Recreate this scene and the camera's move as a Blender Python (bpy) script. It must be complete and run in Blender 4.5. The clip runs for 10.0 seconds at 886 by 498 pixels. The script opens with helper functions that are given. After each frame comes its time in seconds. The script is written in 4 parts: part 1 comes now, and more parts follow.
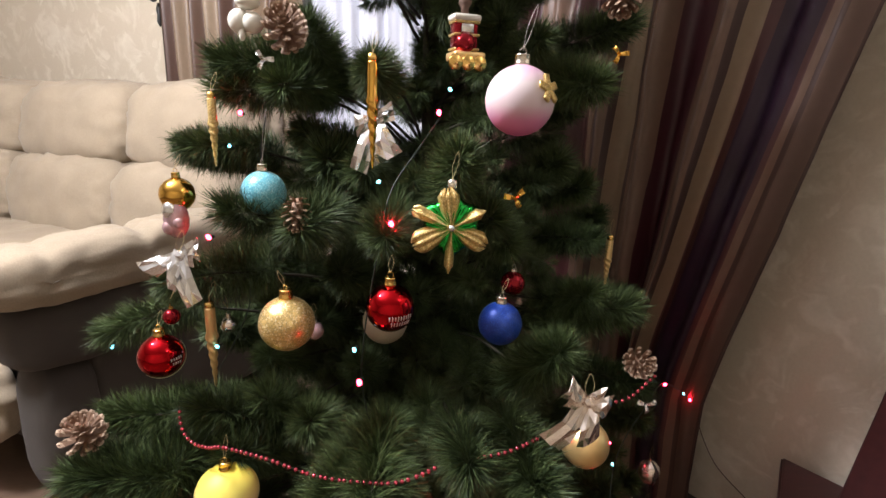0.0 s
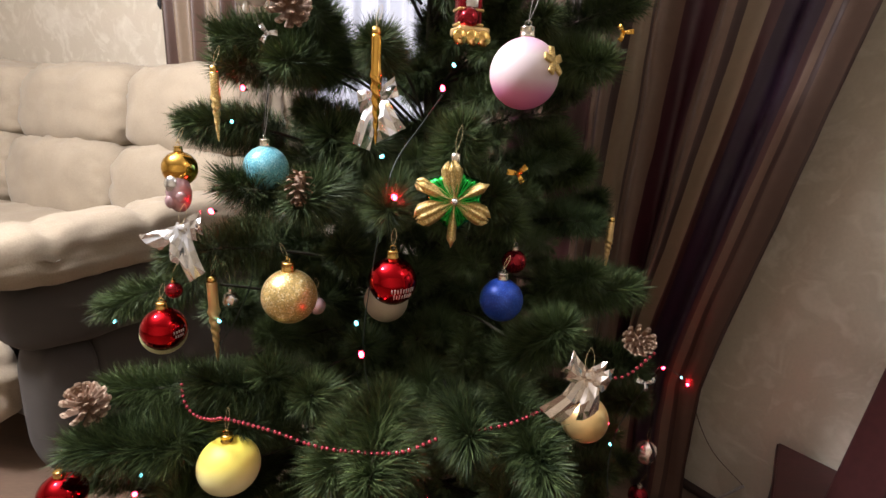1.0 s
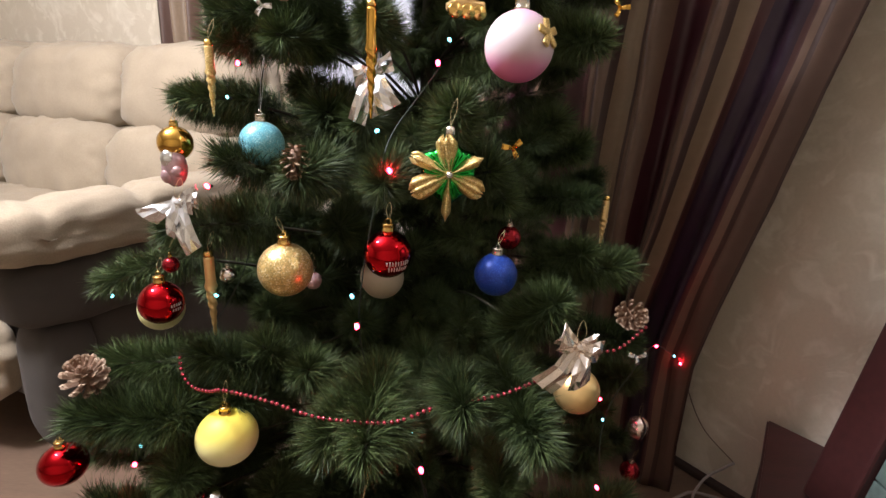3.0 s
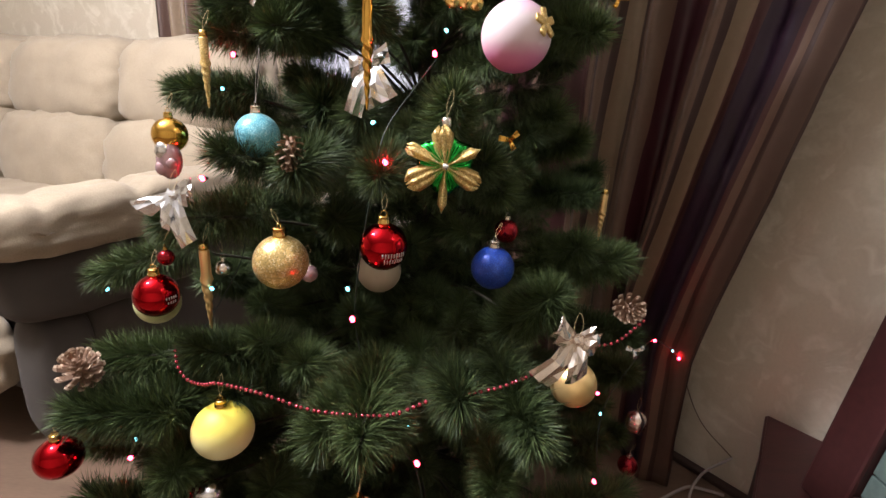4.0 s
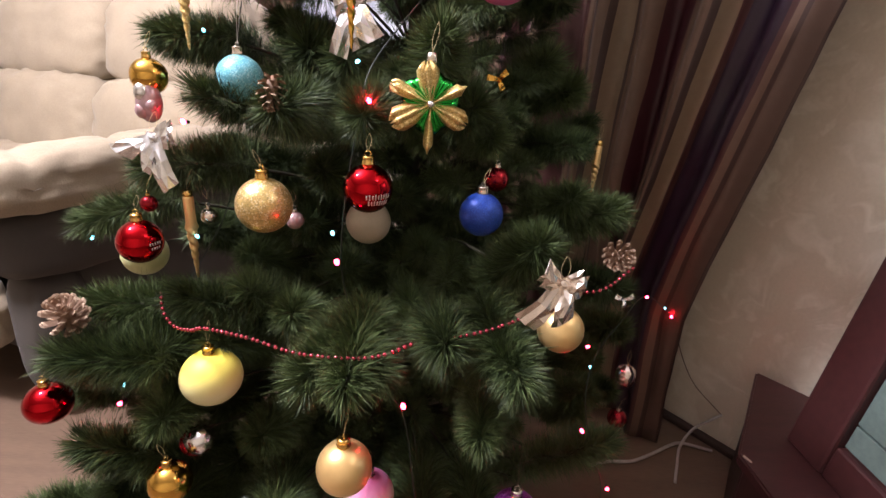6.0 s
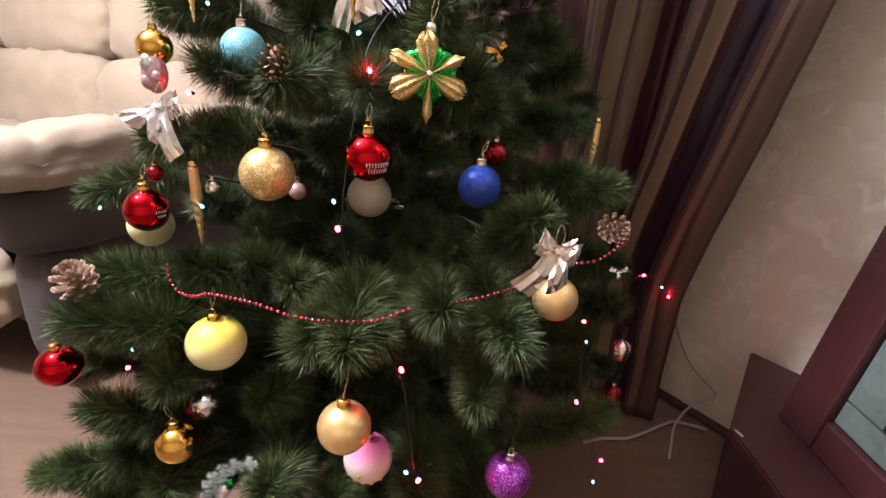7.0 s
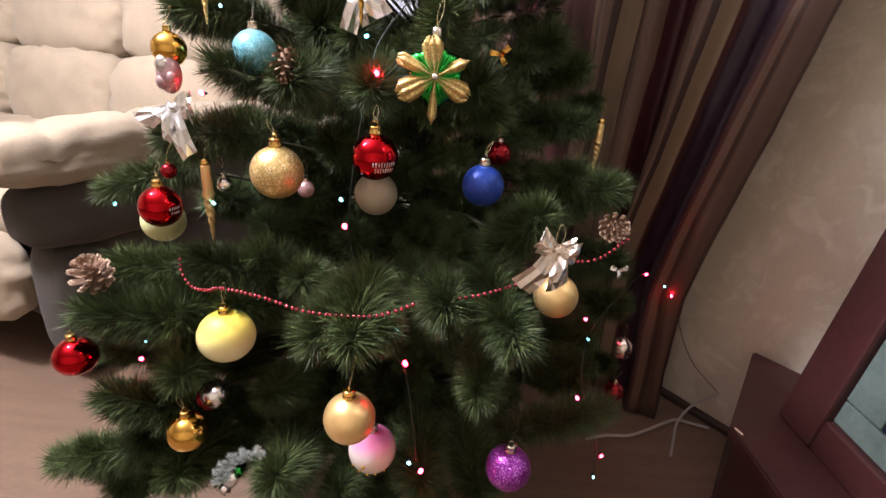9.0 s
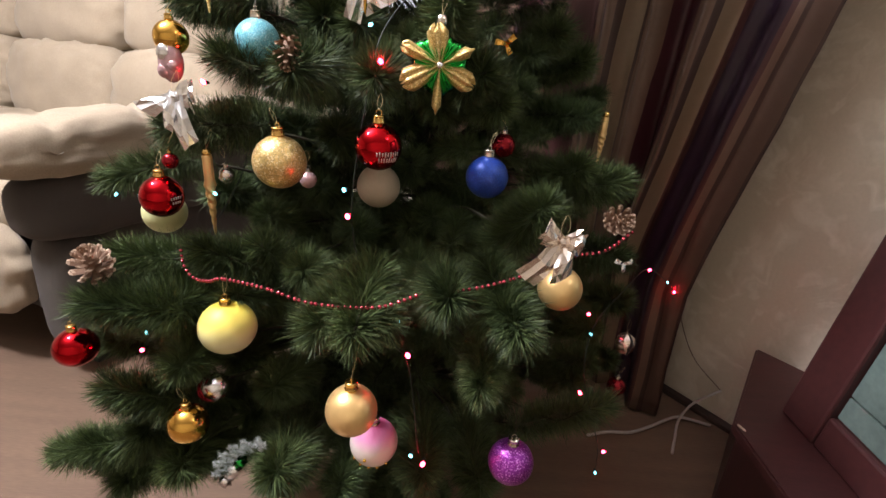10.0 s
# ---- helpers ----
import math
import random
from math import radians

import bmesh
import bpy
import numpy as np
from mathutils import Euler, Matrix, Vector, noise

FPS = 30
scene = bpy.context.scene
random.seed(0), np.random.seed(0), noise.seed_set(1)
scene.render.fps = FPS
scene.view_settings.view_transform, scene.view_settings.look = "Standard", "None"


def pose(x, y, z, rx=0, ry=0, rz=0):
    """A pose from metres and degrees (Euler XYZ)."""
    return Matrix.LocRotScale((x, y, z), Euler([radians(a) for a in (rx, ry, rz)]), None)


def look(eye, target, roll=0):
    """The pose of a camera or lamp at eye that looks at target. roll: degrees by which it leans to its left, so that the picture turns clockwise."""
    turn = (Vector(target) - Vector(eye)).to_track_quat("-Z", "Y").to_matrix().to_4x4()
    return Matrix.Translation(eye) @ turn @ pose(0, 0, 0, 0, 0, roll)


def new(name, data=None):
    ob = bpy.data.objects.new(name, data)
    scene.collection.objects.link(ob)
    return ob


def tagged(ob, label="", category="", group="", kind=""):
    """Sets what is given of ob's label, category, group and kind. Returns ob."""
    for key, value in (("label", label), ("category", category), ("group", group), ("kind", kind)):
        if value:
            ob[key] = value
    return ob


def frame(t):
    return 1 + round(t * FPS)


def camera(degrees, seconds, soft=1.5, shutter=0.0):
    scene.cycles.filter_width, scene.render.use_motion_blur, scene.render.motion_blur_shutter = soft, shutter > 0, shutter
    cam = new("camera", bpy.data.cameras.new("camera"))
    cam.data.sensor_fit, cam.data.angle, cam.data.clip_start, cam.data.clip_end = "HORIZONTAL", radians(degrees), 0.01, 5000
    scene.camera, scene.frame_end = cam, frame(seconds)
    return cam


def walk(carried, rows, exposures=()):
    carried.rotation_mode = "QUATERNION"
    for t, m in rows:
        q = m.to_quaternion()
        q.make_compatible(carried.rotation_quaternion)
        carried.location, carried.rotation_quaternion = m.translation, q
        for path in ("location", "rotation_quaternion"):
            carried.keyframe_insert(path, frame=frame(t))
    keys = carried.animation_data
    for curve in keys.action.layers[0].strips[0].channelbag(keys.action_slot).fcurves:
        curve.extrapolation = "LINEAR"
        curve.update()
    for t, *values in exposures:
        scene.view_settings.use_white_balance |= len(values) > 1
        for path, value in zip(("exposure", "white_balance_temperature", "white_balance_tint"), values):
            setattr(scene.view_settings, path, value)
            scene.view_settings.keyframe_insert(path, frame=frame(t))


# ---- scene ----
cam = camera(82.5, 10.0)
PATH = [
    (0, (0.024, 0.039, 1.047), (-0.007, 1.974, 0.544), 2.0),
    (0.5, (0.022, 0.036, 1.04), (-0.009, 1.968, 0.524), 2.1),
    (1, (0.021, 0.032, 1.028), (-0.005, 1.959, 0.493), 2.6),
    (1.5, (0.027, 0.028, 1.02), (0.006, 1.945, 0.453), 3.0),
    (2, (0.025, 0.02, 1.017), (0.007, 1.933, 0.433), 2.8),
    (2.5, (0.025, 0.021, 1.017), (0.009, 1.933, 0.43), 2.8),
    (4, (0.03, 0.026, 1.011), (0.016, 1.933, 0.408), 2.9),
    (4.5, (0.033, 0.026, 1.007), (0.02, 1.926, 0.384), 2.6),
    (5, (0.034, 0.028, 0.999), (0.026, 1.918, 0.343), 2.7),
    (5.5, (0.041, 0.031, 0.99), (0.036, 1.91, 0.307), 2.9),
    (7, (0.054, 0.002, 0.963), (0.04, 1.854, 0.208), 3.5),
    (7.5, (0.059, -0.003, 0.963), (0.035, 1.846, 0.201), 3.5),
    (8, (0.063, -0.005, 0.967), (0.033, 1.843, 0.202), 3.5),
    (8.5, (0.059, -0.009, 0.969), (0.026, 1.838, 0.202), 3.7),
    (9, (0.058, -0.014, 0.97), (0.018, 1.834, 0.204), 3.7),
    (9.5, (0.055, -0.013, 0.966), (0.012, 1.832, 0.197), 3.7),
    (10, (0.055, -0.012, 0.96), (0.013, 1.832, 0.187), 4.0),
]
walk(cam, [(t, look(eye, target, roll)) for t, eye, target, roll in PATH],
     exposures=[(0, 0.05, 6300, 11), (4.5, 0.12, 6300, 12), (5.5, 0.23, 6300, 16), (7, 0.46, 6300, 20), (8.5, 0.46, 6300, 20), (9.5, 0.28, 6300, 14), (10, 0.2, 6300, 13)])

# world: a dim evening sky outside the window
world = bpy.data.worlds.new("evening_sky")
scene.world = world
world.use_nodes = True
wn = world.node_tree.nodes
wn["Background"].inputs[0].default_value = (0.62, 0.72, 0.95, 1)
wn["Background"].inputs[1].default_value = 0.4


def lamp(name, kind, place, energy, colour, size):
    data = bpy.data.lights.new(name, kind)
    data.energy, data.color = energy, colour
    if kind == "POINT":
        data.shadow_soft_size = size
    else:
        data.shape, data.size = "DISK", size
    ob = new(name, data)
    ob.location = place
    return ob


# the room's ceiling lamp, and a lamp on the curtain-side wall, beside the camera
lamp("ceiling_lamp_light", "POINT", (-1.12, 0.52, 2.12), 168, (1.0, 0.965, 0.99), 0.10)
lamp("wall_lamp_light", "POINT", (1.408, -0.048, 2.20), 6.5, (1.0, 0.965, 0.99), 0.06)


# ---- materials ----
def nodes_of(name):
    m = bpy.data.materials.new(name)
    m.use_nodes = True
    t = m.node_tree
    return m, t, t.nodes["Principled BSDF"]


def add(t, kind, **values):
    n = t.nodes.new(kind)
    for k, v in values.items():
        n.inputs[k.replace("_", " ")].default_value = v
    return n


def ramp(t, factor, stops, mode="LINEAR"):
    r = t.nodes.new("ShaderNodeValToRGB")
    r.color_ramp.interpolation = mode
    e = r.color_ramp.elements
    while len(e) < len(stops):
        e.new(0.5)
    for el, (p, c) in zip(e, stops):
        el.position, el.color = p, (*c, 1)
    t.links.new(factor, r.inputs[0])
    return r.outputs[0]


def surface(name, colour, rough=0.5, metal=0.0, vary=0.15, scale=12.0, fine=150.0, bump=0.1, depth=0.002, sheen=0.0, coat=0.0, stretch=(1, 1, 1)):
    """A procedural material: base colour varied at two scales, with bump."""
    m, t, b = nodes_of(name)
    co = t.nodes.new("ShaderNodeTexCoord")
    mp = t.nodes.new("ShaderNodeMapping")
    mp.inputs["Scale"].default_value = stretch
    t.links.new(co.outputs["Object"], mp.inputs[0])
    big = add(t, "ShaderNodeTexNoise", Scale=scale, Detail=4.0)
    small = add(t, "ShaderNodeTexNoise", Scale=fine, Detail=3.0)
    for n in (big, small):
        t.links.new(mp.outputs[0], n.inputs["Vector"])
    mix = t.nodes.new("ShaderNodeMath")
    mix.operation = "ADD"
    t.links.new(big.outputs[0], mix.inputs[0])
    t.links.new(small.outputs[0], mix.inputs[1])
    half = t.nodes.new("ShaderNodeMath")
    half.operation = "MULTIPLY"
    half.inputs[1].default_value = 0.5
    t.links.new(mix.outputs[0], half.inputs[0])
    lo = tuple(c * (1 - vary) for c in colour)
    hi = tuple(min(1, c * (1 + vary)) for c in colour)
    t.links.new(ramp(t, half.outputs[0], [(0.3, lo), (0.7, hi)]), b.inputs["Base Color"])
    b.inputs["Roughness"].default_value = rough
    b.inputs["Metallic"].default_value = metal
    b.inputs["Sheen Weight"].default_value = sheen
    b.inputs["Coat Weight"].default_value = coat
    if bump:
        bp = add(t, "ShaderNodeBump", Strength=bump, Distance=depth)
        t.links.new(half.outputs[0], bp.inputs["Height"])
        t.links.new(bp.outputs[0], b.inputs["Normal"])
    return m


def glitter(name, colour, spark, scale=650.0, metal=0.75):
    """Glitter flakes: each small cell has a tilt and tone of its own."""
    m, t, b = nodes_of(name)
    co = t.nodes.new("ShaderNodeTexCoord")
    v = add(t, "ShaderNodeTexVoronoi", Scale=scale)
    t.links.new(co.outputs["Object"], v.inputs["Vector"])
    sep = t.nodes.new("ShaderNodeSeparateColor")
    t.links.new(v.outputs["Color"], sep.inputs[0])
    t.links.new(ramp(t, sep.outputs[0], [(0.0, tuple(c * 0.6 for c in colour)), (0.75, colour), (1.0, spark)]), b.inputs["Base Color"])
    bp = add(t, "ShaderNodeBump", Strength=0.55, Distance=0.0015)
    t.links.new(sep.outputs[1], bp.inputs["Height"])
    t.links.new(bp.outputs[0], b.inputs["Normal"])
    b.inputs["Metallic"].default_value = metal
    b.inputs["Roughness"].default_value = 0.32
    return m


def graded(name, stops, half, rough=0.5):
    """A satin ball whose lacquer runs from one colour to another, bottom to top."""
    m, t, b = nodes_of(name)
    co = t.nodes.new("ShaderNodeTexCoord")
    sep = t.nodes.new("ShaderNodeSeparateXYZ")
    t.links.new(co.outputs["Object"], sep.inputs[0])
    r = t.nodes.new("ShaderNodeMapRange")
    r.inputs["From Min"].default_value, r.inputs["From Max"].default_value = -half, half
    t.links.new(sep.outputs["Z"], r.inputs["Value"])
    n = add(t, "ShaderNodeTexNoise", Scale=40.0, Detail=3.0)
    t.links.new(co.outputs["Object"], n.inputs["Vector"])
    j = t.nodes.new("ShaderNodeMath")
    j.operation = "MULTIPLY_ADD"
    j.inputs[1].default_value, j.inputs[2].default_value = 0.06, -0.03
    t.links.new(n.outputs[0], j.inputs[0])
    s = t.nodes.new("ShaderNodeMath")
    s.operation = "ADD"
    t.links.new(r.outputs[0], s.inputs[0])
    t.links.new(j.outputs[0], s.inputs[1])
    t.links.new(ramp(t, s.outputs[0], stops), b.inputs["Base Color"])
    b.inputs["Roughness"].default_value = rough
    b.inputs["Subsurface Weight"].default_value = 0.0
    return m


def needle_material(name, dark, light):
    m, t, b = nodes_of(name)
    g = t.nodes.new("ShaderNodeNewGeometry")
    o = t.nodes.new("ShaderNodeObjectInfo")
    a = t.nodes.new("ShaderNodeMath")
    a.operation = "MULTIPLY_ADD"
    a.inputs[1].default_value, a.inputs[2].default_value = 0.75, 0.0
    t.links.new(g.outputs["Random Per Island"], a.inputs[0])
    c = t.nodes.new("ShaderNodeMath")
    c.operation = "MULTIPLY_ADD"
    c.inputs[1].default_value = 0.25
    t.links.new(o.outputs["Random"], c.inputs[0])
    t.links.new(a.outputs[0], c.inputs[2])
    t.links.new(ramp(t, c.outputs[0], [(0.0, dark), (0.7, light), (1.0, tuple(x * 1.5 for x in light))]), b.inputs["Base Color"])
    b.inputs["Roughness"].default_value = 0.55
    b.inputs["Specular IOR Level"].default_value = 0.35
    return m


def glow(name, colour, strength):
    m, t, b = nodes_of(name)
    b.inputs["Base Color"].default_value = (*colour, 1)
    b.inputs["Emission Color"].default_value = (*colour, 1)
    b.inputs["Emission Strength"].default_value = strength
    return m


def wallpaper_material(name, base, light):
    """Cream vinyl wallpaper with loose embossed leaf shapes and a fine crackle."""
    m, t, b = nodes_of(name)
    co = t.nodes.new("ShaderNodeTexCoord")
    warp = add(t, "ShaderNodeTexNoise", Scale=5.0, Detail=3.0, Distortion=1.2)
    t.links.new(co.outputs["Object"], warp.inputs["Vector"])
    mp = t.nodes.new("ShaderNodeMixRGB")
    mp.blend_type = "ADD"
    mp.inputs[0].default_value = 0.25
    t.links.new(co.outputs["Object"], mp.inputs[1])
    t.links.new(warp.outputs["Color"], mp.inputs[2])
    leaf = add(t, "ShaderNodeTexNoise", Scale=5.0, Detail=2.0, Distortion=2.2)
    t.links.new(mp.outputs[0], leaf.inputs["Vector"])
    fine = add(t, "ShaderNodeTexNoise", Scale=140.0, Detail=4.0)
    t.links.new(co.outputs["Object"], fine.inputs["Vector"])
    lf = ramp(t, leaf.outputs[0], [(0.48, (0, 0, 0)), (0.74, (1, 1, 1))])
    tone = t.nodes.new("ShaderNodeMixRGB")
    tone.inputs[1].default_value, tone.inputs[2].default_value = (*base, 1), (*light, 1)
    t.links.new(lf, tone.inputs[0])
    grain = t.nodes.new("ShaderNodeMixRGB")
    grain.blend_type = "MULTIPLY"
    grain.inputs[0].default_value = 0.18
    t.links.new(tone.outputs[0], grain.inputs[1])
    t.links.new(ramp(t, fine.outputs[0], [(0.3, (0.7, 0.68, 0.64)), (0.65, (1, 1, 1))]), grain.inputs[2])
    t.links.new(grain.outputs[0], b.inputs["Base Color"])
    hs = t.nodes.new("ShaderNodeMath")
    hs.operation = "MULTIPLY_ADD"
    hs.inputs[1].default_value = 0.35
    t.links.new(fine.outputs[0], hs.inputs[0])
    t.links.new(lf, hs.inputs[2])
    bp = add(t, "ShaderNodeBump", Strength=0.35, Distance=0.0015)
    t.links.new(hs.outputs[0], bp.inputs["Height"])
    t.links.new(bp.outputs[0], b.inputs["Normal"])
    r = ramp(t, lf, [(0, (0.62, 0.62, 0.62)), (1, (0.36, 0.36, 0.36))])
    t.links.new(r, b.inputs["Roughness"])
    return m


def striped_cloth(name, stops):
    """Satin curtain cloth, woven in bands across its width (u); a stop can also paint a highlight."""
    m, t, b = nodes_of(name)
    uv = t.nodes.new("ShaderNodeUVMap")
    uv.uv_map = "width"
    sep = t.nodes.new("ShaderNodeSeparateXYZ")
    t.links.new(uv.outputs[0], sep.inputs[0])
    co = t.nodes.new("ShaderNodeTexCoord")
    n = add(t, "ShaderNodeTexNoise", Scale=60.0, Detail=3.0)
    t.links.new(co.outputs["Object"], n.inputs["Vector"])
    j = t.nodes.new("ShaderNodeMixRGB")
    j.blend_type = "MULTIPLY"
    j.inputs[0].default_value = 0.3
    t.links.new(ramp(t, sep.outputs["X"], stops, "CONSTANT"), j.inputs[1])
    t.links.new(ramp(t, n.outputs[0], [(0.3, (0.7, 0.7, 0.7)), (0.7, (1, 1, 1))]), j.inputs[2])
    t.links.new(j.outputs[0], b.inputs["Base Color"])
    w = add(t, "ShaderNodeTexNoise", Scale=900.0, Detail=1.0)
    t.links.new(co.outputs["Object"], w.inputs["Vector"])
    bp = add(t, "ShaderNodeBump", Strength=0.15, Distance=0.0008)
    t.links.new(w.outputs[0], bp.inputs["Height"])
    t.links.new(bp.outputs[0], b.inputs["Normal"])
    b.inputs["Roughness"].default_value = 0.42
    b.inputs["Specular IOR Level"].default_value = 0.55
    return m


NEEDLES = needle_material("pine_needles", (0.011, 0.026, 0.011), (0.086, 0.124, 0.043))
NEEDLES_SNOW = needle_material("snow_tipped_needles", (0.06, 0.10, 0.07), (0.50, 0.54, 0.52))
BARK = surface("wrapped_wire_stem", (0.03, 0.028, 0.016), 0.85, fine=400, bump=0.4)
WALLPAPER = wallpaper_material("cream_wallpaper", (0.63, 0.56, 0.44), (0.78, 0.72, 0.60))
CEILING = surface("white_ceiling_paint", (0.78, 0.76, 0.72), 0.8, vary=0.04)
FLOOR = surface("tan_laminate", (0.17, 0.112, 0.077), 0.42, vary=0.22, scale=3, fine=40, stretch=(1, 9, 1), bump=0.06)
DARK_STRIP = surface("dark_brown_strip", (0.045, 0.025, 0.02), 0.5)
SOFA = surface("beige_velour", (0.345, 0.282, 0.200), 0.9, vary=0.16, scale=9, fine=260, bump=0.5, depth=0.003, sheen=0.15)
# the shade on the sofa's arm side is put into this dark colour
SOFA_BODY_SHADED = surface("shaded_grey_brown_upholstery", (0.056, 0.047, 0.039), 0.9, vary=0.15, scale=9, fine=600, bump=0.25, sheen=0.06)
BLACK = surface("black_plastic", (0.015, 0.015, 0.015), 0.5)
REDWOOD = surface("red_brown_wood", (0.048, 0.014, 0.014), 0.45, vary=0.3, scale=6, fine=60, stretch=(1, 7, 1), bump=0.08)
REDWOOD_DARK = surface("darker_red_brown_wood", (0.034, 0.011, 0.010), 0.5, vary=0.25, stretch=(1, 7, 1))
# two colours that paint the reflection in the framed mirror
MIRROR_PALE = surface("mirrored_pale_teal", (0.13, 0.185, 0.17), 0.25, vary=0.18, scale=14, fine=90, bump=0.05)
MIRROR_DARK = surface("mirrored_dark_blue", (0.02, 0.028, 0.06), 0.25, vary=0.2)
CHIP = surface("bare_chipped_edge", (0.5, 0.38, 0.3), 0.7)
PVC = surface("white_window_plastic", (0.82, 0.84, 0.88), 0.4, vary=0.04)
CABLE_GREY = surface("grey_cable", (0.42, 0.38, 0.36), 0.5)
WIRE = surface("dark_green_wire", (0.01, 0.02, 0.014), 0.5)
CORD = surface("brown_cord", (0.12, 0.07, 0.05), 0.7)
GOLD = surface("gold_foil", (0.80, 0.47, 0.10), 0.12, 1.0, vary=0.08, bump=0.03)
GOLD_SATIN = surface("satin_gold", (0.84, 0.58, 0.25), 0.34, 0.65, vary=0.05, bump=0.02)
GOLD_GLITTER = glitter("gold_glitter", (0.80, 0.58, 0.22), (1.0, 0.9, 0.6))
PETAL_GOLD = glitter("gold_petal_glitter", (0.74, 0.52, 0.18), (0.98, 0.82, 0.45), 900, 0.6)
CYAN_GLITTER = glitter("turquoise_glitter", (0.16, 0.52, 0.64), (0.5, 0.85, 0.88), 900, 0.15)
BLUE_GLITTER = glitter("blue_glitter", (0.015, 0.06, 0.40), (0.05, 0.14, 0.6), 1000, 0.25)
PURPLE_GLITTER = glitter("purple_glitter", (0.30, 0.03, 0.36), (0.75, 0.3, 0.85), 750, 0.6)
RED_SHINY = surface("mirror_red_glass", (0.50, 0.008, 0.014), 0.09, 1.0, vary=0.05, bump=0.0)
RED_DARK = surface("dark_red_glass", (0.28, 0.012, 0.02), 0.2, 0.8, vary=0.1, bump=0.0)
GREEN_SHINY = surface("mirror_green_glass", (0.03, 0.46, 0.07), 0.14, 1.0, vary=0.1, bump=0.0)
SILVER = surface("silver_foil", (0.90, 0.91, 0.93), 0.22, 1.0, vary=0.05, scale=60, fine=300, bump=0.06, depth=0.003)
CHAMPAGNE = surface("champagne_foil", (0.86, 0.78, 0.71), 0.26, 1.0, vary=0.06, scale=60, fine=300, bump=0.06, depth=0.003)
CAP_METAL = surface("stamped_metal_cap", (0.75, 0.70, 0.6), 0.25, 1.0, bump=0.1)
CAP_GOLD = surface("gold_cap", (0.80, 0.52, 0.16), 0.22, 1.0, bump=0.1)
THREAD = surface("gold_thread", (0.6, 0.48, 0.25), 0.5, 0.3)
SILVER_THREAD = surface("silver_thread", (0.6, 0.58, 0.55), 0.4, 0.5)
CONE_WOOD = surface("pine_cone_scale", (0.20, 0.115, 0.07), 0.7, vary=0.35, scale=60, fine=500, bump=0.3)
CONE_TIP = surface("pale_cone_tip", (0.38, 0.275, 0.195), 0.75, vary=0.25, scale=80)
WHITE_FROST = surface("frosted_white_lacquer", (0.46, 0.39, 0.28), 0.6, vary=0.06)
LIME_FROST = surface("pale_lime_lacquer", (0.66, 0.68, 0.34), 0.5, vary=0.08)
PRINT_WHITE = surface("white_print", (0.48, 0.42, 0.40), 0.5)
FIG_WHITE = surface("white_figurine_glaze", (0.72, 0.70, 0.62), 0.35, vary=0.08)
FIG_RED = surface("red_figurine_paint", (0.45, 0.02, 0.02), 0.35)
FIG_PINK = surface("pink_figurine_paint", (0.52, 0.34, 0.36), 0.25, 0.5, vary=0.25, scale=50)
BEAD = surface("wine_red_bead", (0.52, 0.08, 0.11), 0.12, 0.8, vary=0.1, bump=0.0)
LED_RED = glow("lit_red_bulb", (1.0, 0.009, 0.024), 140.0)
LED_TEAL = glow("lit_teal_bulb", (0.20, 0.72, 0.85), 5.0)
PINK_GRADED = graded("pink_and_white_satin", [(0.0, (0.60, 0.13, 0.32)), (0.22, (0.68, 0.26, 0.45)), (0.42, (0.70, 0.56, 0.60)), (0.72, (0.72, 0.64, 0.66)), (0.9, (0.68, 0.46, 0.58)), (1.0, (0.62, 0.32, 0.50))], 0.037)
YELLOW_GRADED = graded("yellow_and_cream_satin", [(0.0, (0.75, 0.74, 0.42)), (0.4, (0.77, 0.75, 0.42)), (0.75, (0.80, 0.70, 0.14)), (1.0, (0.76, 0.62, 0.06))], 0.042)
PINKLOW_GRADED = graded("rose_and_white_satin", [(0.0, (0.72, 0.65, 0.58)), (0.62, (0.72, 0.62, 0.58)), (0.84, (0.68, 0.26, 0.48)), (1.0, (0.58, 0.10, 0.28))], 0.034)
TAUPE = (0.105, 0.060, 0.044)
BEIGE, LINE, MAROON, PLUM, BROWN, PALE = (0.150, 0.090, 0.062), (0.055, 0.026, 0.021), (0.048, 0.009, 0.014), (0.022, 0.007, 0.022), (0.070, 0.023, 0.023), (0.25, 0.18, 0.115)
# PALE at 0.847 paints the highlight along a fold into the colour
CURTAIN = striped_cloth("striped_satin_curtain", [(0, LINE), (0.012, BROWN), (0.045, BEIGE), (0.12, BROWN), (0.18, BEIGE), (0.25, LINE), (0.262, BEIGE), (0.31, LINE), (0.32, BEIGE), (0.37, MAROON), (0.43, BEIGE), (0.48, LINE), (0.49, BEIGE), (0.525, BROWN), (0.599, BEIGE), (0.624, LINE), (0.633, BEIGE), (0.651, LINE), (0.658, PALE), (0.694, LINE), (0.702, BEIGE), (0.753, MAROON), (0.799, BEIGE), (0.838, LINE), (0.847, PALE), (0.864, BROWN), (0.881, PLUM), (0.945, BROWN), (0.951, BEIGE), (0.963, LINE), (0.970, TAUPE), (0.996, LINE)])
WINDOW_CURTAIN = striped_cloth("brown_and_beige_curtain", [(0, (0.05, 0.028, 0.018)), (0.03, (0.085, 0.042, 0.028)), (0.11, (0.05, 0.028, 0.018)), (0.125, (0.22, 0.155, 0.10)), (0.24, (0.10, 0.055, 0.036)), (0.30, (0.26, 0.19, 0.125)), (0.46, (0.08, 0.04, 0.027)), (0.55, (0.22, 0.155, 0.10)), (0.75, (0.10, 0.055, 0.036)), (0.85, (0.24, 0.17, 0.11))])
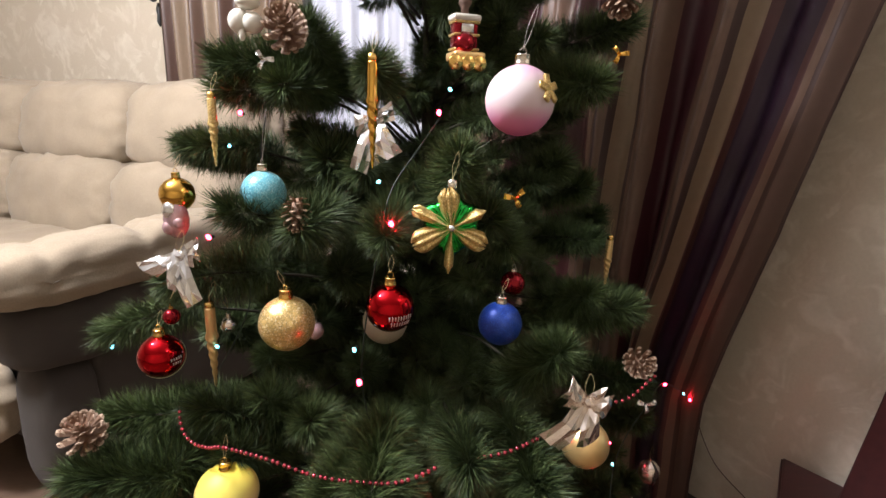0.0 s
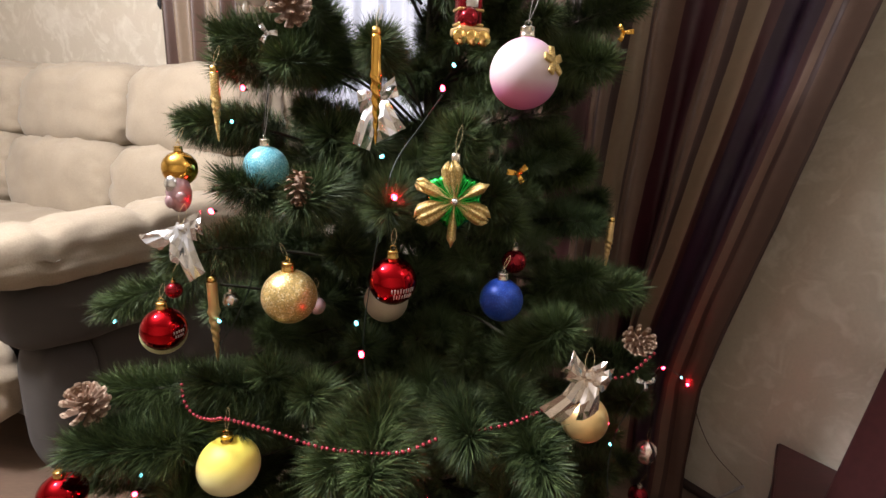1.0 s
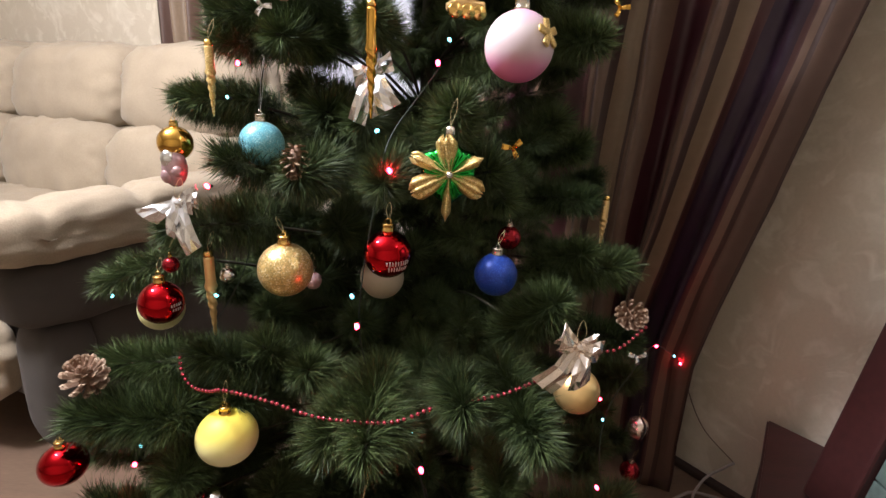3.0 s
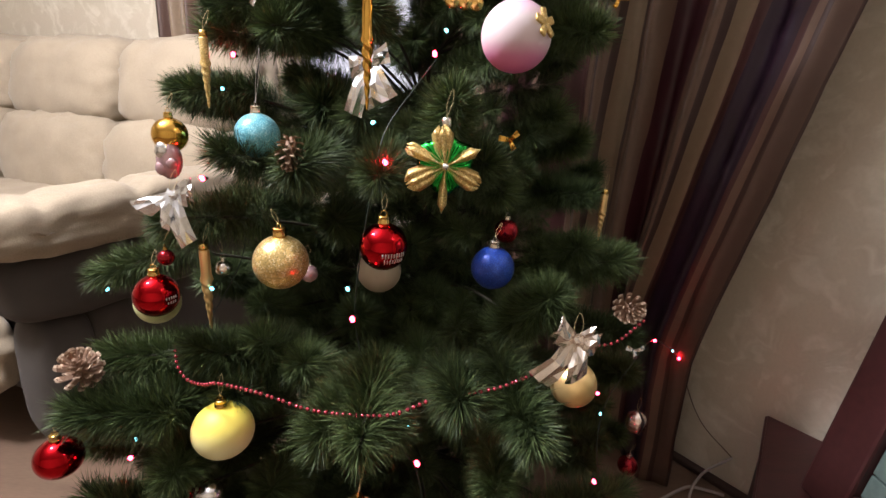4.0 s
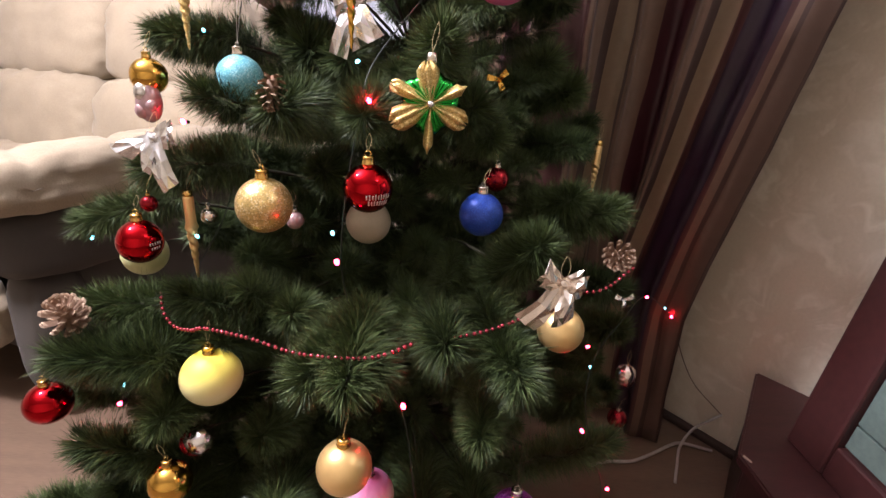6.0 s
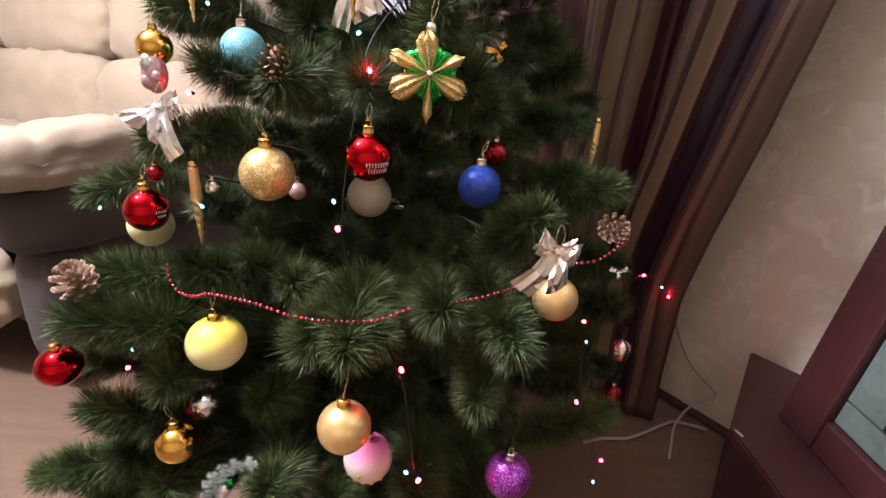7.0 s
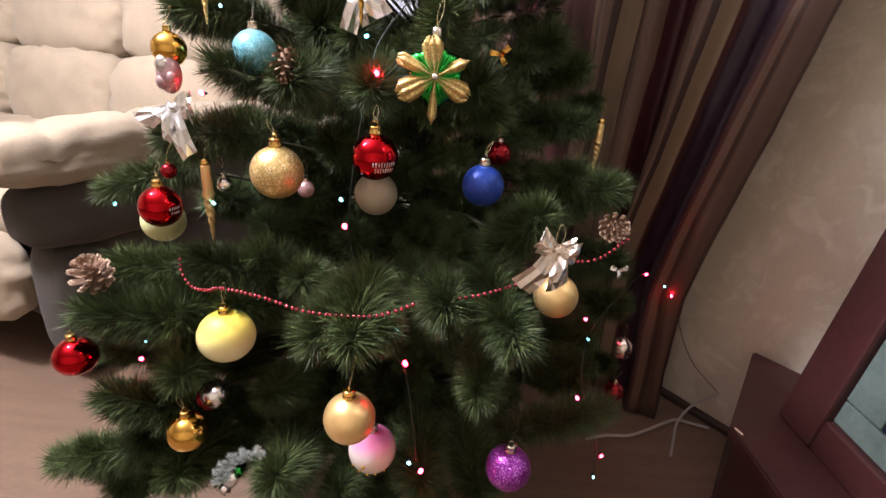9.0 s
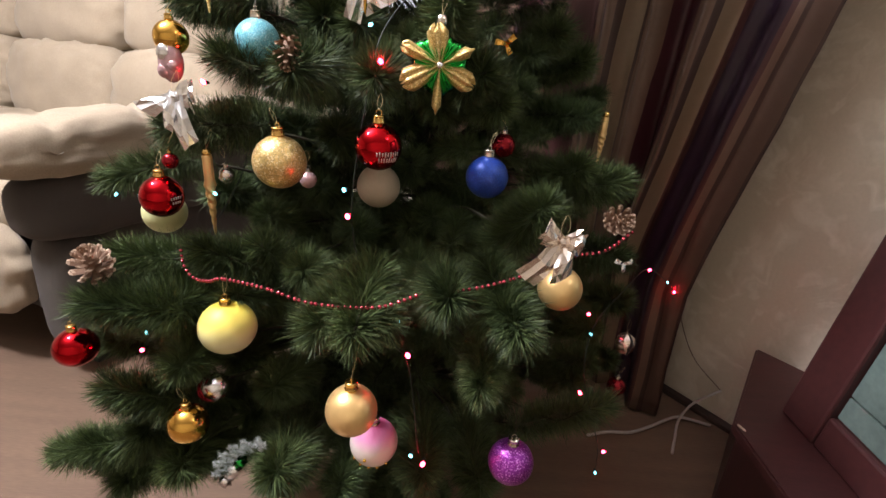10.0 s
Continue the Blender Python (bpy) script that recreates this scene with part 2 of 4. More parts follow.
TULLE = surface("white_tulle", (0.56, 0.58, 0.65), 0.8, vary=0.05, fine=700, bump=0.1)


# ---- builders ----
def thing(name, place, label, category, group="", kind="", turn=0.0, matrix=None):
    ob = new(name)
    ob.empty_display_size = 0.02
    ob.matrix_basis = matrix if matrix is not None else pose(*place, 0, 0, turn)
    return tagged(ob, label, category, group, kind)


def link(name, bm, material, parent=None, label="", smooth=True):
    me = bpy.data.meshes.new(name)
    bm.to_mesh(me)
    bm.free()
    for m in material if isinstance(material, (list, tuple)) else [material]:
        me.materials.append(m)
    if smooth:
        me.polygons.foreach_set("use_smooth", [True] * len(me.polygons))
    ob = new(name, me)
    ob.parent = parent
    return tagged(ob, label)


def part(name, bm, material, parent, label="", smooth=True):
    return link(name, bm, material, parent, label, smooth)


def share(name, mesh, parent, m):
    ob = new(name, mesh)
    ob.parent = parent
    ob.matrix_basis = m
    return ob


def slab(bm, lo, hi, bevel=0.0, seg=2, m=None):
    g = bmesh.ops.create_cube(bm, size=1)
    c = [(a + b) / 2 for a, b in zip(lo, hi)]
    s = [b - a for a, b in zip(lo, hi)]
    bmesh.ops.scale(bm, vec=s, verts=g["verts"])
    bmesh.ops.translate(bm, vec=c, verts=g["verts"])
    vs = g["verts"]
    if bevel:
        es = list({e for v in vs for e in v.link_edges})
        r = bmesh.ops.bevel(bm, geom=es, offset=bevel, segments=seg, affect="EDGES", profile=0.5)
        vs = list({v for f in r["faces"] for v in f.verts} | {v for v in vs if v.is_valid})
    if m is not None:
        bmesh.ops.transform(bm, matrix=m, verts=vs)
    return bm


def box(lo, hi, bevel=0.0, seg=2):
    return slab(bmesh.new(), lo, hi, bevel, seg)


def lathe(profile, seg=32, wave=None):
    """Turn (radius, height) pairs round z. wave(angle, height) scales the radius."""
    bm = bmesh.new()
    rings = []
    for r, z in profile:
        ring = []
        for k in range(seg):
            a = 2 * math.pi * k / seg
            q = max(r, 1e-5) * (wave(a, z) if wave else 1)
            ring.append(bm.verts.new((q * math.cos(a), q * math.sin(a), z)))
        rings.append(ring)
    for a, b in zip(rings, rings[1:]):
        for k in range(seg):
            bm.faces.new((a[k], a[(k + 1) % seg], b[(k + 1) % seg], b[k]))
    bm.faces.new(rings[0][::-1])
    bm.faces.new(rings[-1])
    bmesh.ops.recalc_face_normals(bm, faces=bm.faces)
    return bm


def ball_mesh(r, seg=40, rings=24):
    bm = bmesh.new()
    bmesh.ops.create_uvsphere(bm, u_segments=seg, v_segments=rings, radius=r)
    return bm


def tube(points, radius, seg=6, taper=None, bm=None):
    """A tube through points; radius at its start, taper at its end."""
    bm = bm or bmesh.new()
    pts = [Vector(p) for p in points]
    rings = []
    for i, p in enumerate(pts):
        d = (pts[min(i + 1, len(pts) - 1)] - pts[max(i - 1, 0)]).normalized()
        q = d.to_track_quat("Z", "Y")
        r = radius + ((radius if taper is None else taper) - radius) * i / max(1, len(pts) - 1)
        rings.append([bm.verts.new(p + q @ Vector((r * math.cos(2 * math.pi * k / seg), r * math.sin(2 * math.pi * k / seg), 0))) for k in range(seg)])
    for a, b in zip(rings, rings[1:]):
        for k in range(seg):
            bm.faces.new((a[k], a[(k + 1) % seg], b[(k + 1) % seg], b[k]))
    bm.faces.new(rings[0][::-1])
    bm.faces.new(rings[-1])
    return bm


def smooth_path(points, steps=8):
    """Catmull-Rom through the points."""
    p = [Vector(q) for q in points]
    p = [2 * p[0] - p[1]] + p + [2 * p[-1] - p[-2]]
    out = []
    for a, b, c, d in zip(p, p[1:], p[2:], p[3:]):
        for k in range(steps):
            t = k / steps
            out.append(0.5 * (2 * b + (c - a) * t + (2 * a - 5 * b + 4 * c - d) * t * t + (3 * b - a - 3 * c + d) * t ** 3))
    return out + [p[-2]]


def aim(place, direction, roll=0.0):
    """A matrix at place whose x axis runs along direction."""
    q = Vector(direction).to_track_quat("X", "Z")
    return Matrix.Translation(place) @ q.to_matrix().to_4x4() @ Matrix.Rotation(roll, 4, "X")


# ---- the room ----
WDIR, WNOR = Vector((0.61, -0.79, 0)), Vector((0.79, 0.61, 0))  # along the window-side wall, and out through it
WDIR.normalize(), WNOR.normalize()
W_OFF = 1.386


def wall_piece(name, a, b, z0, z1, thick, out, material, label):
    """A wall from plan point a to b; its thickness goes out."""
    bm = bmesh.new()
    a, b, out = Vector((*a, 0)), Vector((*b, 0)), Vector((*out, 0)).normalized() * thick
    vs = [bm.verts.new(p + Vector((0, 0, z))) for z in (z0, z1) for p in (a, b, b + out, a + out)]
    for f in ((0, 1, 2, 3), (4, 5, 6, 7), (0, 1, 5, 4), (1, 2, 6, 5), (2, 3, 7, 6), (3, 0, 4, 7)):
        bm.faces.new([vs[i] for i in f])
    bmesh.ops.recalc_face_normals(bm, faces=bm.faces)
    return tagged(link(name, bm, material, smooth=False), label, "wall", kind="structure")


HEIGHT = 2.5
U, V = Vector((-0.933, 0.36, 0)), Vector((-0.36, -0.933, 0))  # along the sofa, and the way it faces
SOFA_O = Vector((-0.598, 1.96, 0))
FAR = SOFA_O - 0.30 * V


def on_far(k, off=0.0):
    p = FAR + k * U + off * V
    return (p.x, p.y)


corner_k = (W_OFF - WNOR.dot(FAR)) / WNOR.dot(U)
K_CORNER = on_far(corner_k)
FARW = on_far(3.4)
W_END = Vector((*K_CORNER, 0)) + 4.6 * WDIR
tagged(link("floor", box((-6, -4.5, -0.1), (4.5, 5, 0)), FLOOR, smooth=False), "tan laminate floor, darker towards the corner", "floor", kind="structure")
tagged(link("ceiling", box((-6, -4.5, HEIGHT), (4.5, 5, HEIGHT + 0.1)), CEILING, smooth=False), "plain white ceiling", "ceiling", kind="structure")
outV = (-V.x, -V.y)
K_LEFT, K_RIGHT = 0.78, -0.62
wall_piece("wall_sofa", on_far(3.4), on_far(K_LEFT), 0, HEIGHT, 0.2, outV, WALLPAPER, "cream embossed wallpaper wall behind the sofa")
wall_piece("wall_under_window", on_far(K_LEFT), on_far(K_RIGHT), 0, 0.75, 0.2, outV, WALLPAPER, "wallpapered wall below the window")
wall_piece("wall_over_window", on_far(K_LEFT), on_far(K_RIGHT), 2.2, HEIGHT, 0.2, outV, WALLPAPER, "wallpapered wall above the window")
wall_piece("wall_window_corner", on_far(K_RIGHT), K_CORNER, 0, HEIGHT, 0.2, outV, WALLPAPER, "short wallpapered wall beside the window")
wall_piece("wall_right", K_CORNER, (W_END.x, W_END.y), 0, HEIGHT, 0.2, (WNOR.x, WNOR.y), WALLPAPER, "cream embossed wallpaper wall by the curtain")
wall_piece("wall_behind", (W_END.x, W_END.y), (-5.2, -3.2), 0, HEIGHT, 0.2, (0.1, -1), WALLPAPER, "cream wallpaper wall behind the camera")
wall_piece("wall_left", (-5.2, -3.2), FARW, 0, HEIGHT, 0.2, (-1, 0.15), WALLPAPER, "cream wallpaper wall at the far side")
# thin dark strip added along the curtain-side wall, where the floor is only shaded
s0 = WNOR * (W_OFF - 0.016)
sk = bmesh.new()
slab(sk, (-1.6, -0.014, 0.0), (2.0, 0.014, 0.016), 0.004, m=Matrix.Translation(s0) @ Matrix.Rotation(math.atan2(WDIR.y, WDIR.x), 4, "Z"))
tagged(link("baseboard", sk, DARK_STRIP, smooth=False), "thin dark brown strip added along the wall where the floor is shaded", "baseboard", kind="structure")

# window: plastic frame, mullion and panes
win = thing("window_1", (*on_far((K_LEFT + K_RIGHT) / 2, -0.10), 0), "white plastic window with a mullion", "window", kind="structure", turn=math.degrees(math.atan2(-U.y, -U.x)))
ww = (K_LEFT - K_RIGHT) / 2
for lo, hi in (((-ww, -0.03, 0.75), (-ww + 0.08, 0.03, 2.2)), ((ww - 0.08, -0.03, 0.75), (ww, 0.03, 2.2)), ((-0.05, -0.03, 0.83), (0.05, 0.03, 2.12)), ((-ww + 0.08, -0.03, 0.75), (ww - 0.08, 0.03, 0.83)), ((-ww + 0.08, -0.03, 2.12), (ww - 0.08, 0.03, 2.2))):
    part("window_frame", box(lo, hi, 0.006), PVC, win, smooth=False)
part("window_sill", box((-ww, -0.16, 0.752), (ww, -0.032, 0.785), 0.01), PVC, win, "white plastic sill", smooth=False)
glass_m, gt, gb = nodes_of("window_glass")
gb.inputs["Transmission Weight"].default_value, gb.inputs["Roughness"].default_value = 1.0, 0.02
for lo, hi in (((-ww + 0.08, -0.004, 0.83), (-0.05, 0.004, 2.12)), ((0.05, -0.004, 0.83), (ww - 0.08, 0.004, 2.12))):
    part("pane", box(lo, hi), glass_m, win, smooth=False).visible_shadow = False


def cloth(name, across, height, position, material, parent=None, thick=0.0016, label=""):
    """A hanging cloth: position(u, z) gives each point, u from 0 to 1 over the width."""
    bm = bmesh.new()
    uvl = bm.loops.layers.uv.new("width")
    zs = [height[0] + (height[1] - height[0]) * k / 44 for k in range(45)]
    grid = [[bm.verts.new(position(i / across, z)) for i in range(across + 1)] for z in zs]
    for j in range(44):
        for i in range(across):
            f = bm.faces.new((grid[j][i], grid[j][i + 1], grid[j + 1][i + 1], grid[j + 1][i]))
            for lp, (a, b) in zip(f.loops, ((i, j), (i + 1, j), (i + 1, j + 1), (i, j + 1))):
                lp[uvl].uv = (a / across, b / 44)
    ob = link(name, bm, material, parent, label)
    sol = ob.modifiers.new("thickness", "SOLIDIFY")
    sol.thickness = thick
    return ob


def right_curtain(u, z):
    """Gathered folds, fanning out upwards from where the cloth is held aside near the floor."""
    s0 = -1.72 + 1.346 * u
    k = min(1.0, max(0.0, (s0 + 0.74) / 0.22))
    fan = 0.05 + 0.15 * k * k * (3 - 2 * k)
    s = s0 + fan * (max(z, 0.40) - 1.07)
    deep = 0.024 * math.sin(u * 58 + 0.7 * math.sin(u * 17)) + 0.008 * math.sin(u * 131 + 2 * z)
    deep += 0.016 * noise.noise((u * 16, z * 3.2, 2.0)) + 0.007 * noise.noise((u * 40, z * 9, 5.0))
    pull = max(0.0, 0.55 - z) * 0.06
    p = WNOR * (1.185 + deep + pull) + WDIR * s
    return (p.x, p.y, z)


cur = thing("curtain", (0, 0, 0), "beige and maroon striped satin curtain swept aside", "curtain", group="window curtains")
cloth("curtain_cloth", 260, (0.012, 2.42), right_curtain, CURTAIN, cur)
rp = [WNOR * 1.185 + WDIR * s + Vector((0, 0, 2.44)) for s in (-1.85, 0.1)]
part("curtain_rod", tube(rp, 0.012, 10), REDWOOD_DARK, cur, "dark wooden curtain rod")


def left_curtain(u, z):
    deep = 0.022 * math.sin(u * 58) + 0.008 * math.sin(u * 23 + 3 * z)
    p = FAR + (0.86 - 0.80 * u) * U + (0.085 + deep) * V
    return (p.x, p.y, z)


cur2 = thing("curtain", (0, 0, 0), "beige and brown striped curtain hanging behind the sofa", "curtain", group="window curtains")
cloth("curtain_cloth", 200, (0.05, 2.42), left_curtain, WINDOW_CURTAIN, cur2)


def tulle(u, z):
    deep = 0.014 * math.sin(u * 74 + math.sin(u * 31)) + 0.006 * math.sin(u * 160)
    p = FAR + (0.30 - 0.95 * u) * U + (0.035 + deep) * V
    return (p.x, p.y, z)


tul = thing("tulle_curtain", (0, 0, 0), "white sheer tulle curtain in front of the window", "curtain", group="window curtains")
cloth("tulle_cloth", 220, (0.86, 2.40), tulle, TULLE, tul, 0.0008)

# a curtain cord hook with tassel at the window's edge
hk = thing("tieback_hook", (*on_far(0.86, 0.09), 1.48), "dark metal curtain tieback hook with a drop", "hook")
part("hook_arm", tube(smooth_path([(0, 0, 0.1), (-0.02, -0.03, 0.06), (0.0, -0.04, 0.02), (0.03, -0.03, 0.05)]), 0.006), BLACK, hk)
part("drop", lathe([(0.002, -0.08), (0.012, -0.06), (0.008, -0.03), (0.012, -0.01), (0.004, 0.02)], 14), BLACK, hk)


# ---- sofa ----
SM = Matrix(((U.x, V.x, 0, SOFA_O.x), (U.y, V.y, 0, SOFA_O.y), (0, 0, 1, 0), (0, 0, 0, 1)))
sofa = thing("sofa", (0, 0, 0), "beige velour sofa with puffy back cushions and padded arms", "sofa", matrix=SM)


def cushion(lo, hi, puff=0.5, crease=0.008, seed=0.0, bend=0.0, n=18, dents=()):
    """A stuffed cushion: a box whose faces swell, with soft creases."""
    bm = bmesh.new()
    bmesh.ops.create_cube(bm, size=2)
    bmesh.ops.subdivide_edges(bm, edges=bm.edges, cuts=n, use_grid_fill=True)
    c = Vector([(a + b) / 2 for a, b in zip(lo, hi)])
    h = Vector([(b - a) / 2 for a, b in zip(lo, hi)])
    for v in bm.verts:
        p = v.co.copy()
        r = (abs(p.x) ** 4 + abs(p.y) ** 4 + abs(p.z) ** 4) ** 0.25
        q = p / r
        q = q.lerp(p.normalized() * 1.05, puff * 0.35)
        w = Vector((q.x * h.x, q.y * h.y, q.z * h.z))
        w.y += bend * q.z * h.z
        wr = noise.noise(w * 7 + Vector((seed, 0, 0))) + 0.5 * noise.noise(w * 16 + Vector((0, seed, 0)))
        edge = max(abs(q.x), abs(q.z)) ** 4
        fold = abs(noise.noise(Vector((w.x * 9, w.y * 9, w.z * 30)) + Vector((seed, seed, 0))))
        w += q.normalized() * crease * (wr * 0.8 + edge * (1.4 * noise.noise(w * 28 + Vector((seed, seed, 0))) - 1.1 * fold))
        for at, deep, wide in dents:
            w.z -= deep * math.exp(-(((w.y + c.y - at) + 0.25 * (w.x)) / wide) ** 2) * (1 if w.z > 0 else 0.3)
        v.co = w + c
    bmesh.ops.recalc_face_normals(bm, faces=bm.faces)
    return bm


part("base", box((0.03, 0.02, 0.12), (2.35, 0.86, 0.44), 0.03, 3), SOFA_BODY_SHADED, sofa, "grey-brown sofa base, colour darkened for shade")
part("backrest_frame", box((0.05, -0.19, 0.12), (2.35, -0.05, 1.10), 0.03, 3), SOFA, sofa)
for i, (a, b) in enumerate(((0.06, 0.645), (0.645, 1.30), (1.30, 1.94), (1.94, 2.4))):
    part("seat_cushion", cushion((max(a, 0.13), 0.10, 0.36), (b, 0.93, 0.58), 0.35, 0.008, i * 3.1), SOFA, sofa)
    part("lower_back_cushion", cushion((a - 0.005, 0.0, 0.50), (b + 0.005, 0.33, 0.86), 0.35, 0.014, 5 + i, -0.12), SOFA, sofa)
    part("upper_back_cushion", cushion((a - 0.005, -0.16, 0.80), (b + 0.005, 0.24, 1.155), 0.45, 0.014, 9 + i, -0.18), SOFA, sofa)
part("arm_pad", cushion((-0.035, 0.05, 0.575), (0.15, 1.03, 0.735), 0.15, 0.0045, 21.0, n=34, dents=((0.62, 0.022, 0.022), (0.86, 0.014, 0.018), (0.30, 0.012, 0.03))), SOFA, sofa, "beige padded arm top with creases")
part("arm_roll", cushion((-0.015, 0.04, 0.40), (0.145, 0.97, 0.61), 0.12, 0.006, 31.0), SOFA_BODY_SHADED, sofa, "grey-brown padded arm side, colour darkened for shade")
part("arm_panel", box((0.02, 0.06, 0.08), (0.14, 0.80, 0.44), 0.03, 3), SOFA_BODY_SHADED, sofa, "grey-brown recessed arm panel, colour darkened for shade")
part("arm_front_post", cushion((0.005, 0.78, 0.05), (0.15, 0.93, 0.43), 0.2, 0.004, 33.0), SOFA_BODY_SHADED, sofa)
part("seat_front_panel", cushion((0.16, 0.86, 0.14), (1.3, 1.0, 0.46), 0.5, 0.01, 41.0), SOFA, sofa, "beige padded front flap")
part("arm_pad", cushion((2.32, 0.05, 0.590), (2.62, 0.99, 0.728), 0.2, 0.013, 51.0), SOFA, sofa)
part("arm_panel", box((2.36, 0.06, 0.10), (2.58, 0.90, 0.60), 0.035, 3), SOFA_BODY_SHADED, sofa)
for x, y in ((0.1, 0.1), (0.1, 0.82), (2.25, 0.1), (2.25, 0.82)):
    part("foot", box((x - 0.03, y - 0.03, 0.0), (x + 0.03, y + 0.03, 0.13), 0.004), BLACK, sofa, smooth=False)


# ---- low cabinet by the wall and the framed panel on it ----
cab = thing("low_cabinet", (0, 0, 0), "low red-brown wooden cabinet with a chipped corner by the wall", "cabinet")


def prism(points, z0, z1, bevel=0.004):
    bm = bmesh.new()
    lo = [bm.verts.new((x, y, z0)) for x, y in points]
    hi = [bm.verts.new((x, y, z1)) for x, y in points]
    n = len(points)
    bm.faces.new(lo[::-1]), bm.faces.new(hi)
    for k in range(n):
        bm.faces.new((lo[k], lo[(k + 1) % n], hi[(k + 1) % n], hi[k]))
    bmesh.ops.recalc_face_normals(bm, faces=bm.faces)
    bmesh.ops.bevel(bm, geom=list(bm.edges), offset=bevel, segments=2, affect="EDGES")
    return bm


PLAN = [(0.835, 1.105), (0.637, 0.812), (0.655, 0.10), (1.45, 0.10), (1.5, 0.25)]
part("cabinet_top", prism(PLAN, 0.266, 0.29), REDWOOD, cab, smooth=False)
# the body is a darker tone than the top
part("cabinet_body", prism([(0.835, 1.09), (0.655, 0.812), (0.672, 0.12), (1.43, 0.12), (1.48, 0.25)], 0.0, 0.263), REDWOOD_DARK, cab, "cabinet body, darker than the top", smooth=False)
part("chipped_edge", prism([(0.641, 0.804), (0.645, 0.809), (0.652, 0.790), (0.649, 0.787)], 0.284, 0.2925, 0.001), CHIP, cab, "bare pale chip at the corner", smooth=False)

LEAN_M = Matrix.Translation((0.757, 0.862, 0.292)) @ Matrix.Rotation(radians(8.0), 4, "Y") @ Matrix.Rotation(radians(-88.5), 4, "Z")
# local x runs along the foot of the panel, z up its slope, y away from the cabinet's front
fr = thing("framed_panel", (0, 0, 0), "wide red-brown wooden mirror frame leaning back, its reflection painted as pale teal pieces", "framed panel", matrix=LEAN_M)
part("frame_side", box((0.0, -0.0, 0.0), (0.095, 0.04, 1.0), 0.006), REDWOOD, fr, smooth=False)
part("frame_side", box((0.605, -0.0, 0.0), (0.70, 0.04, 1.0), 0.006), REDWOOD, fr, smooth=False)
part("frame_rail", box((0.096, 0.002, 0.0), (0.604, 0.04, 0.07), 0.006), REDWOOD, fr, smooth=False)
part("frame_rail", box((0.096, 0.002, 0.93), (0.604, 0.04, 1.0), 0.006), REDWOOD, fr, smooth=False)
# coloured pieces paint what the mirror reflects, seams included
for a, b, c, d, mt in ((0.097, 0.26, 0.071, 0.118, MIRROR_PALE), (0.263, 0.43, 0.071, 0.118, MIRROR_PALE), (0.433, 0.603, 0.071, 0.118, MIRROR_PALE), (0.097, 0.175, 0.121, 0.45, MIRROR_PALE), (0.178, 0.45, 0.121, 0.45, MIRROR_DARK), (0.453, 0.603, 0.121, 0.45, MIRROR_PALE), (0.097, 0.603, 0.453, 0.929, MIRROR_PALE)):
    part("mirror_piece", box((a, 0.016, c), (b, 0.03, d), 0.002), mt, fr, smooth=False)
part("back_board", box((0.09, 0.031, 0.06), (0.61, 0.045, 0.94)), DARK_STRIP, fr, smooth=False)
part("strut", box((0.33, 0.046, 0.0), (0.37, 0.06, 0.9)), REDWOOD_DARK, fr, smooth=False)

# cables on the floor and up the wall
for nm, pts, r, mt, lb in (("power_cable", [(0.45, 1.06, 0.006), (0.51, 1.08, 0.006), (0.57, 1.085, 0.006), (0.633, 1.113, 0.008), (0.69, 1.145, 0.01), (0.727, 1.158, 0.012), (0.77, 1.150, 0.01), (0.81, 1.14, 0.006)], 0.0042, CABLE_GREY, "grey power cable lying on the floor"),
                           ("power_cable", [(0.66, 1.02, 0.006), (0.69, 1.081, 0.006), (0.72, 1.14, 0.016), (0.76, 1.17, 0.05), (0.80, 1.165, 0.09), (0.83, 1.175, 0.10)], 0.0036, CABLE_GREY, "thin grey cable looping up to the wall"),
                           ("cord", [(0.61, 1.12, 0.44), (0.66, 1.20, 0.38), (0.715, 1.26, 0.26), (0.765, 1.235, 0.16), (0.825, 1.172, 0.105)], 0.0013, CORD, "thin brown cord hanging along the wall")):
    cb = tagged(link(nm, tube(smooth_path(pts), r, 8), mt), lb, "cable")


# ---- the tree ----
TX, TY = -0.03, 1.02
rng = random.Random(7)


